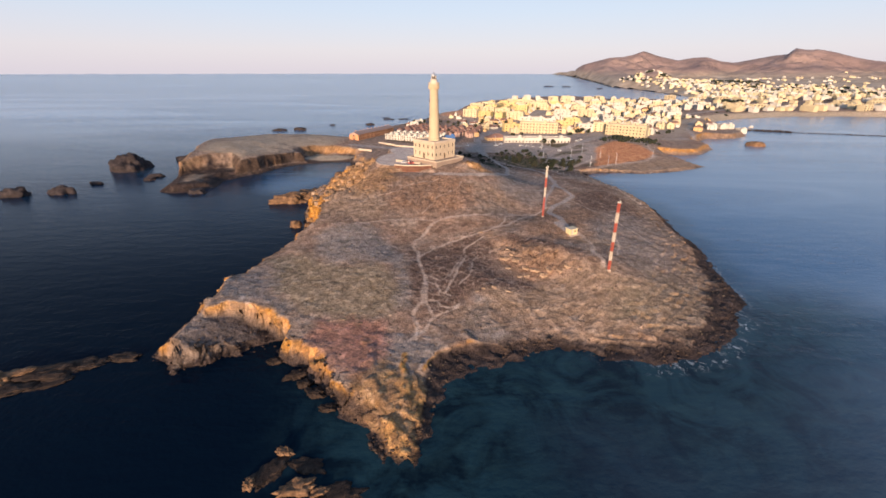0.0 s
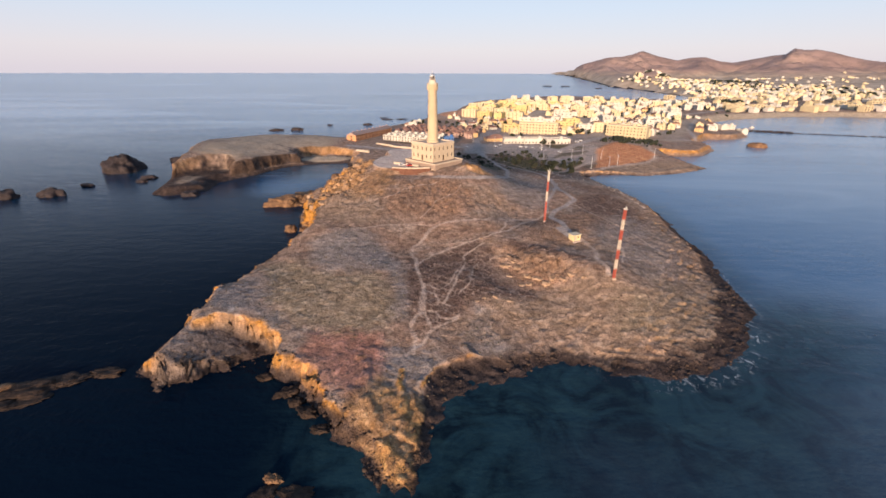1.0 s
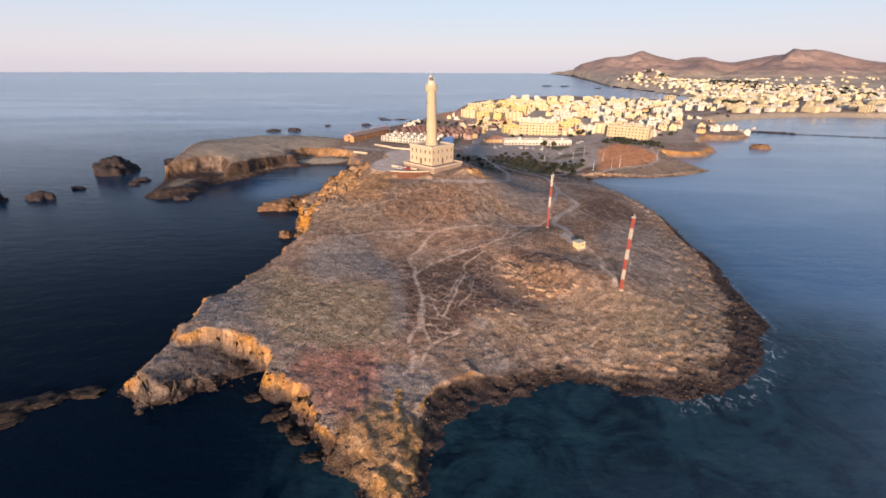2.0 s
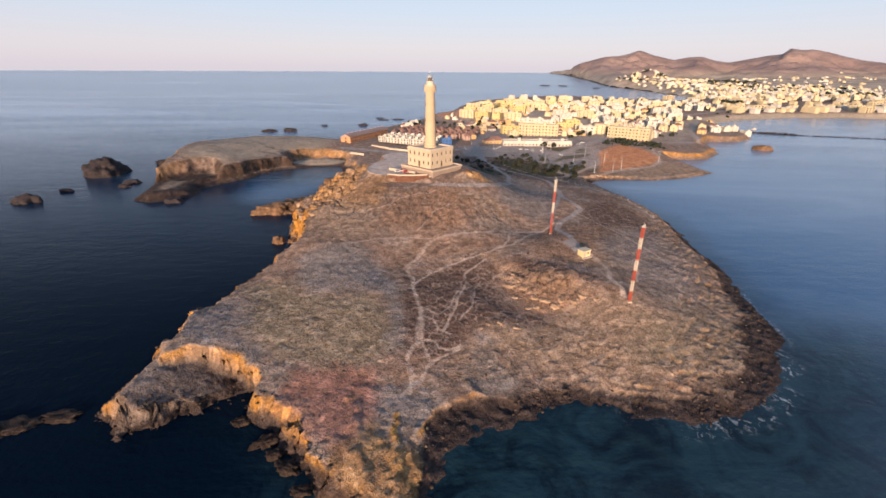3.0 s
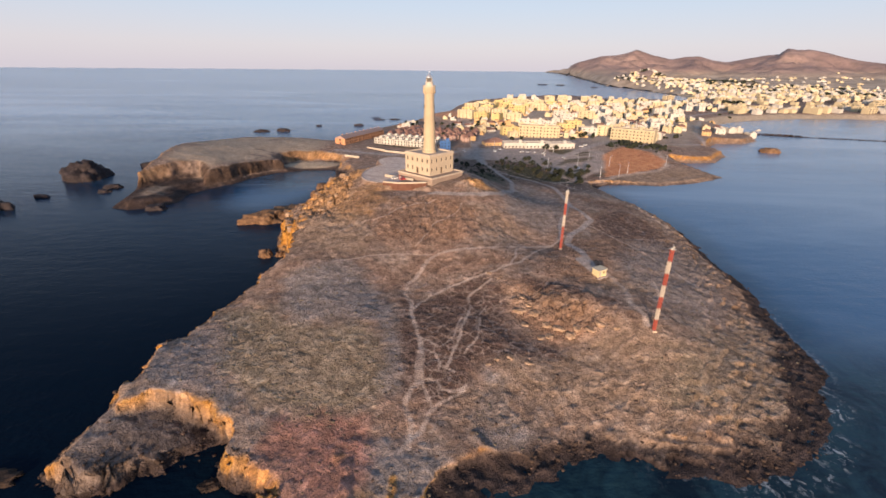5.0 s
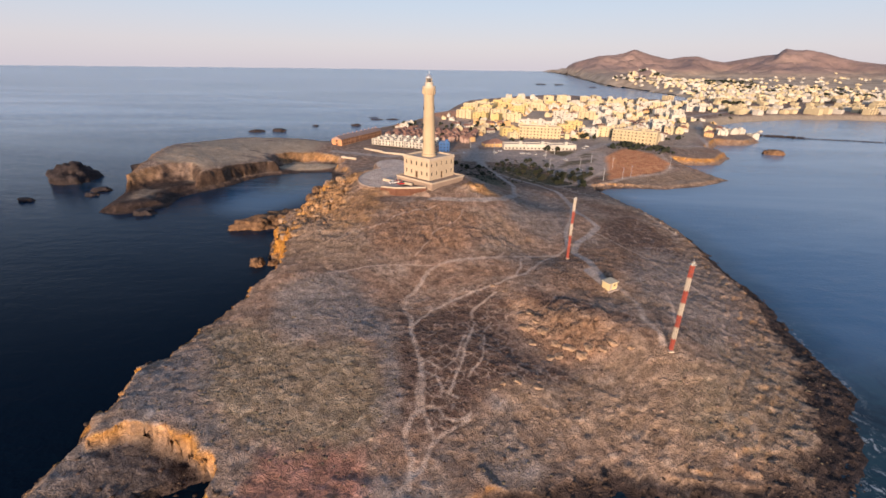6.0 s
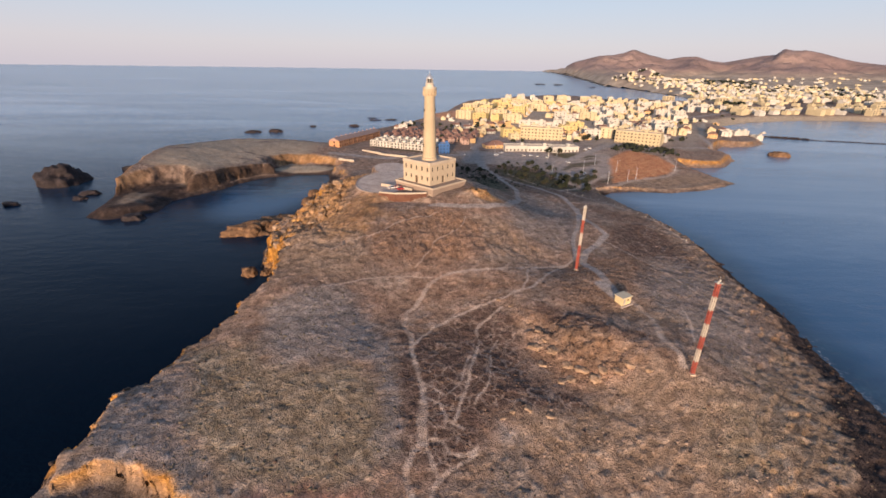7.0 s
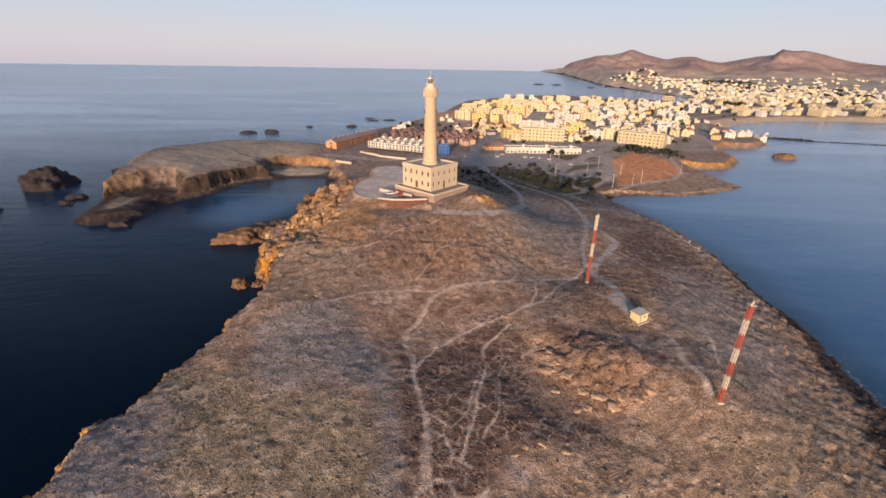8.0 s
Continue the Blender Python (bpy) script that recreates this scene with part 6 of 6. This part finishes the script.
def town_gardens(spots):
    """Hedges, shrubs and garden trees between the town's houses, too many to count."""
    bm = bmesh.new()
    rnd = random.Random(13)
    for x, y in spots:
        if min(math.hypot(x - a, y - b) - 0.4 * s for a, b, s in TAKEN) < 1.5:
            continue
        z = coarse_z(x, y)
        for j in range(rnd.randint(2, 5)):
            s = rnd.uniform(0.9, 2.3)
            m = Matrix.Translation((x + rnd.uniform(-4, 4), y + rnd.uniform(-3, 3), z + s * 0.5)) @ Euler((rnd.random() * 6, rnd.random() * 6, 0)).to_matrix().to_4x4() @ Matrix.Diagonal((s * 1.3, s, s * 0.9, 1))
            bmesh.ops.create_icosphere(bm, subdivisions=1, radius=1, matrix=m)
    for v in bm.verts:
        v.co += Vector((rnd.uniform(-1, 1), rnd.uniform(-1, 1), rnd.uniform(-1, 1))) * 0.35
    tagged(part("garden_hedges", bm, LEAF), "dark hedges and shrubs between the town's houses", "hedges", kind="stuff")


town_gardens(scatter(60, 340, 90, 70, 0, 15, True, 0.6, 0.45) + scatter(260, 400, 90, 110, -10, 17, True, 0.6, 0.45) + scatter(230, 640, 110, 180, -8, 26, True, 0.6, 0.45) + scatter(420, 660, 130, 170, -8, 26, True, 0.6, 0.45) + scatter(215, 225, 26, 30, -30, 7, True, 0.6, 0.45))


BOULDER_X, BOULDER_Y = (-84, 146), (-206, 110)


def strewn(name, label, category, mat, count, low, high, flat, seed, weight):
    """Small things strewn over the cape: weight(x, y) says where they lie."""
    rng = np.random.default_rng(seed)
    x, y = rng.uniform(*BOULDER_X, count), rng.uniform(*BOULDER_Y, count)
    keep = (rng.random(count) < weight(x, y)) & (inland(x, y) > -2.5)
    keep &= (near_runs(x, y, TRAILS, 1.1) < 0.4) & (near_runs(x, y, [(r, w) for r, w in ROADS], 0.5) < 0.3)
    for cx, cy, rx, ry, turn, _ in LEVELS:
        keep &= oval(x, y, cx, cy, rx, ry, turn) > 1.05
    x, y = x[keep], y[keep]
    z = ground_height(x, y)
    bm = bmesh.new()
    bmesh.ops.create_icosphere(bm, subdivisions=1, radius=1)
    base = np.array([v.co[:] for v in bm.verts])
    tris = np.array([[v.index for v in f.verts] for f in bm.faces])
    bm.free()
    n, k = len(x), len(base)
    size = low + (high - low) * rng.random(n) ** 2.2
    jag = 1 + rng.normal(0, 0.36, (n, k)).clip(-0.7, 0.8)
    a = rng.random(n) * 6.283
    px, py = base[None, :, 0] * jag, base[None, :, 1] * jag * rng.uniform(0.6, 1.1, (n, 1))
    vx = x[:, None] + size[:, None] * (px * np.cos(a)[:, None] - py * np.sin(a)[:, None])
    vy = y[:, None] + size[:, None] * (px * np.sin(a)[:, None] + py * np.cos(a)[:, None])
    vz = z[:, None] + size[:, None] * (base[None, :, 2] * jag * flat + flat * 0.25)
    mesh = bpy.data.meshes.new(name)
    mesh.vertices.add(n * k)
    mesh.vertices.foreach_set("co", np.stack([vx, vy, vz], -1).astype(np.float32).ravel())
    faces = (tris[None] + (np.arange(n) * k)[:, None, None]).reshape(-1, 3)
    mesh.loops.add(faces.size)
    mesh.loops.foreach_set("vertex_index", faces.astype(np.int32).ravel())
    mesh.polygons.add(len(faces))
    mesh.polygons.foreach_set("loop_start", np.arange(0, faces.size, 3, dtype=np.int32))
    mesh.update(calc_edges=True)
    mesh.materials.append(mat)
    return tagged(new(name, mesh), label, category, kind="stuff")


def varied(name, dark, light, rough=0.95):
    mat, n, l, b = material(name, rough, 0.1)
    g = n.new("ShaderNodeNewGeometry")
    l.new(mix(mat, 0.4, ramp(mat, g.outputs["Random Per Island"], [(0.0, dark), (1.0, light)]), ramp(mat, tex_noise(mat, 0.35, 4), [(0.3, dark), (0.7, light)])), b.inputs["Base Color"])
    return mat


def scrub_weight(x, y):
    return 0.03 + 0.85 * np.maximum(patch(x, y, SCRUB_PATCHES, 161), 0.9 * patch(x, y, RUST_PATCHES, 171))


def tuft_weight(x, y):
    return np.maximum(0.9 * patch(x, y, OLIVE_PATCHES, 191), 0.5 * patch(x, y, ASH_PATCHES, 211)) * (inland(x, y) > 5)


strewn("scrub", "low brown and grey-green dry scrub", "scrub", varied("dry_scrub", (0.06, 0.04, 0.033), (0.14, 0.094, 0.074)), 60000, 0.14, 0.5, 0.28, 5, scrub_weight)
strewn("grass_tufts", "small dry olive tufts on stony ground", "tufts", varied("dry_tufts", (0.1, 0.08, 0.055), (0.21, 0.17, 0.12)), 30000, 0.14, 0.5, 0.3, 15, tuft_weight)
strewn("pink_stones", "pale pinkish stones over the hillside", "stones", varied("pink_stone", (0.2, 0.135, 0.1), (0.46, 0.335, 0.26)), 26000, 0.1, 0.42, 0.45, 16,
       lambda x, y: 0.75 * np.maximum(patch(x, y, TAN_PATCHES, 181), 0.55 * patch(x, y, RUST_PATCHES, 171)) * (inland(x, y) > 4) * (y < 95))
strewn("loose_stones", "pale broken stones strewn over dry ground", "stones", varied("pale_stones", (0.07, 0.05, 0.04), (0.2, 0.15, 0.115)), 30000, 0.08, 0.3, 0.4, 6, lambda x, y: (0.75 - 0.5 * scrub_weight(x, y)) * (inland(x, y) > 4))
strewn("shore_boulders", "dark broken boulders heaped along the waterline", "boulders", varied("wet_boulders", (0.03, 0.022, 0.019), (0.08, 0.055, 0.042), 0.7), 60000, 0.12, 0.7, 0.55, 7,
       lambda x, y: (1 - 0.6 * step(20, 50, x)) * step(6.5, 3, inland(x, y)) * step(-2.5, 0, inland(x, y)) * (0.4 + 0.6 * (fbm(x, y, 9, 2, 19) > 0)) * (1 - 0.85 * step(1.2, 0.9, oval(x, y, 12, -176, 16, 18, 25))))
strewn("slope_boulders", "warm brown boulders on a rocky slope", "boulders", varied("brow_stone", (0.11, 0.06, 0.034), (0.36, 0.22, 0.13)), 16000, 0.25, 1.3, 0.6, 8,
       lambda x, y: 0.5 * np.maximum(0.8 * step(1.1, 0.7, oval(x, y, -52, -8, 12, 42, 4)), 0.6 * step(1.1, 0.7, oval(x, y, 28, -14, 8, 6))))


# low dark bushes of the gardens below the lighthouse
BOULDER_X, BOULDER_Y = (18, 160), (25, 175)
strewn("garden_bushes", "low dark green bushes between garden paths", "bushes", LEAF, 3000, 0.4, 1.4, 0.7, 9,
       lambda x, y: np.maximum(0.55 * step(1.1, 0.7, oval(x, y, 62, 105, 46, 42, 20) + 0.5 * fbm(x, y, 16, 3, 97)), 0.35 * step(1.1, 0.7, oval(x, y, 34, 52, 13, 28, -18) + 0.4 * fbm(x, y, 12, 3, 99))) * (inland(x, y) > 8))


# ---------------------------------------------------------------- small things
def street_lamp():
    t = tagged(new("street_lamp"), "tall pale street lamp with one arm", "street lamp", "street lamps of the square")
    bm = bmesh.new()
    lathe(bm, [(0.22, -0.3), (0.2, 0.8), (0.11, 9.0)], 8)
    part("pole", bm, METAL, t)
    bm = bmesh.new()
    strut(bm, (0, 0, 8.9), (1.6, 0, 9.2), 0.08)
    part("arm", bm, METAL, t)
    bm = bmesh.new()
    box(bm, 1.3, -0.2, 9.12, 2.2, 0.2, 9.32)
    part("lamp_head", bm, MASTWHITE, t)
    return t


lamp = street_lamp()
for i, (x, y) in enumerate([(96, 128), (104, 176), (132, 104), (124, 138), (150, 112), (140, 158), (152, 140), (116, 192), (38, 222), (160, 120), (204, 146), (60, 205)]):
    copy_thing(lamp, Matrix.Translation((x, y, coarse_z(x, y))) @ Matrix.Rotation(i * 0.9, 4, "Z"))
for o in (*lamp.children_recursive, lamp):
    bpy.data.objects.remove(o)


def car(mat, label):
    t = tagged(new("car"), label, "car", "parked cars")
    bm = bmesh.new()
    hull(bm, [(-2.1, -0.85, 0.35), (2.1, -0.85, 0.35), (2.1, 0.85, 0.35), (-2.1, 0.85, 0.35), (-2.1, -0.85, 0.85), (2.1, -0.85, 0.8), (2.1, 0.85, 0.8), (-2.1, 0.85, 0.85)],
         [(3, 2, 1, 0), (4, 5, 6, 7), (0, 1, 5, 4), (1, 2, 6, 5), (2, 3, 7, 6), (3, 0, 4, 7)])
    bmesh.ops.bevel(bm, geom=bm.edges[:], offset=0.1, segments=2, affect="EDGES")
    body = part("body", bm, mat, t)
    bm = bmesh.new()
    hull(bm, [(-1.6, -0.75, 0.82), (1.0, -0.75, 0.82), (1.0, 0.75, 0.82), (-1.6, 0.75, 0.82), (-1.2, -0.62, 1.4), (0.4, -0.62, 1.4), (0.4, 0.62, 1.4), (-1.2, 0.62, 1.4)],
         [(3, 2, 1, 0), (4, 5, 6, 7), (0, 1, 5, 4), (1, 2, 6, 5), (2, 3, 7, 6), (3, 0, 4, 7)])
    part("cabin_glass", bm, GLASS, t)
    bm = bmesh.new()
    box(bm, -1.2, -0.63, 1.39, 0.4, 0.63, 1.45)
    part("car_roof", bm, mat, t)
    for x in (-1.3, 1.3):
        for y in (-0.85, 0.85):
            bm = bmesh.new()
            bmesh.ops.create_cone(bm, cap_ends=True, segments=12, radius1=0.33, radius2=0.33, depth=0.2, matrix=Matrix.Translation((x, y, 0.33)) @ Matrix.Rotation(math.pi / 2, 4, "X"))
            part("wheel", bm, DARKWOOD, t)
    return t


red_car = car(plain("car_red", (0.5, 0.03, 0.03), 0.3, vary=0.05, spec=0.5), "small red car parked in the lighthouse yard")
red_car.matrix_world = Matrix.Translation((-13.2, -9.8, 28.0)) @ Matrix.Rotation(0.4, 4, "Z")
c2 = copy_thing(red_car, Matrix.Translation((-15.2, -6.6, 28.0)) @ Matrix.Rotation(0.5, 4, "Z"))
white_car = car(plain("car_white", (0.75, 0.75, 0.75), 0.3, vary=0.05, spec=0.5), "white car parked by the roadside")
white_car.matrix_world = Matrix.Translation((-17.8, -8.2, 28.0)) @ Matrix.Rotation(0.5, 4, "Z")
for i, (x, y) in enumerate([(86, 195), (92, 194), (98, 192), (120, 168), (60, 196), (66, 206), (122, 128), (30, 196), (150, 214), (156, 222), (106, 188)]):
    copy_thing(white_car, Matrix.Translation((x, y, coarse_z(x, y) + 0.1)) @ Matrix.Rotation(i * 0.7, 4, "Z"))

# low white posts along the shore path
bm = bmesh.new()
lathe(bm, [(0.14, -0.4), (0.13, 0.9), (0.06, 1.0)], 8)
post = tagged(part("bollard", bm, MASTWHITE), "short white bollard beside the shore path", "bollard", "bollards on the shore path")
for i in range(16):
    x = float(np.interp(i, [0, 3, 6, 9, 12, 15], [88, 97, 106, 116, 123, 125]))
    y = float(np.interp(i, [0, 3, 6, 9, 12, 15], [58, 40, 26, 17, 2, -18]))
    copy_thing(post, Matrix.Translation((x, y, place_z(x, y))))
bpy.data.objects.remove(post)

# pale kerb round the open side of the yard
kerb = tagged(new("kerb"), "low pale stone kerb round the yard", "kerb")
for k in range(22):
    a0, a1 = radians(128 + k * 6.2), radians(128 + (k + 0.94) * 6.2)
    c, s = math.cos(radians(-8)), math.sin(radians(-8))
    pts = []
    for a, r in ((a0, 1.0), (a1, 1.0), (a1, 0.965), (a0, 0.965)):
        u, v = 15.7 * r * math.cos(a), 23.7 * r * math.sin(a)
        pts.append((-21 + u * c - v * s, 7 + u * s + v * c))
    bm = bmesh.new()
    hull(bm, [(*p, 27.4) for p in pts] + [(*p, 28.25) for p in pts], [(3, 2, 1, 0), (4, 5, 6, 7), (0, 1, 5, 4), (1, 2, 6, 5), (2, 3, 7, 6), (3, 0, 4, 7)])
    part("kerb_stone", bm, PAVING, kerb)

# pale retaining walls along the cove road
RETAINING = [[(-66, 203), (-47, 189), (-22, 178)], [(-80, 163), (-66, 156)]]
for points in RETAINING:
    run = tagged(new("retaining_wall"), "low pale retaining wall beside the cove road", "wall", "walls by the cove road")
    for (ax, ay), (bx, by) in zip(points, points[1:]):
        n, z = math.hypot(bx - ax, by - ay), coarse_z((ax + bx) / 2, (ay + by) / 2)
        mm = Matrix.Translation((ax, ay, z)) @ Matrix.Rotation(math.atan2(by - ay, bx - ax), 4, "Z")
        bm = bmesh.new()
        box(bm, 0, -0.25, -1.5, n, 0.25, 1.5, mm)
        part("wall_length", bm, PARAPET, run)
        bm = bmesh.new()
        box(bm, -0.1, -0.35, 1.5, n + 0.1, 0.35, 1.68, mm)
        part("coping", bm, WHITE, run)

# the breakwater
for i, (ax, ay, bx, by, w, tall) in enumerate([(432, 390, 492, 360, 5, 2.4), (492, 360, 600, 322, 3, 0.7)]):
    bm = bmesh.new()
    rnd = random.Random(30 + i)
    for k in range(110):
        u, v = rnd.random(), rnd.uniform(-1, 1)
        n = math.hypot(bx - ax, by - ay)
        s = rnd.uniform(1.0, 2.0)
        x, y = ax + (bx - ax) * u - (by - ay) / n * v * w, ay + (by - ay) * u + (bx - ax) / n * v * w
        bmesh.ops.create_icosphere(bm, subdivisions=1, radius=s, matrix=Matrix.Translation((x, y, tall * (1 - abs(v)) - s * 0.6)) @ Euler((rnd.random() * 6, rnd.random() * 6, 0)).to_matrix().to_4x4())
    tagged(part("breakwater", bm, ROCK_DARK), "low dark breakwater of dumped stone" if i == 0 else "reef of dark stone barely above water", "breakwater", kind="stuff")


def boat(x, y, turn):
    t = tagged(new("motor_boat"), "small white motor boat lying at anchor", "boat")
    t.matrix_world = Matrix.Translation((x, y, 0)) @ Matrix.Rotation(radians(turn), 4, "Z")
    bm = bmesh.new()
    hull(bm, [(-4, -1.2, -0.3), (2, -1.2, -0.3), (2, 1.2, -0.3), (-4, 1.2, -0.3), (-4.2, -1.5, 1.2), (2.4, -1.5, 1.3), (2.4, 1.5, 1.3), (-4.2, 1.5, 1.2), (5, 0, 1.6), (4, 0, -0.2)],
         [(3, 2, 1, 0), (4, 5, 6, 7), (0, 1, 5, 4), (2, 3, 7, 6), (3, 0, 4, 7), (1, 9, 8, 5), (9, 2, 6, 8), (5, 8, 6), (1, 2, 9)])
    part("hull", bm, MASTWHITE, t)
    bm = bmesh.new()
    box(bm, -1.5, -0.9, 1.2, 1.5, 0.9, 2.6)
    part("cabin", bm, WHITE, t)


boat(475, 420, 10)
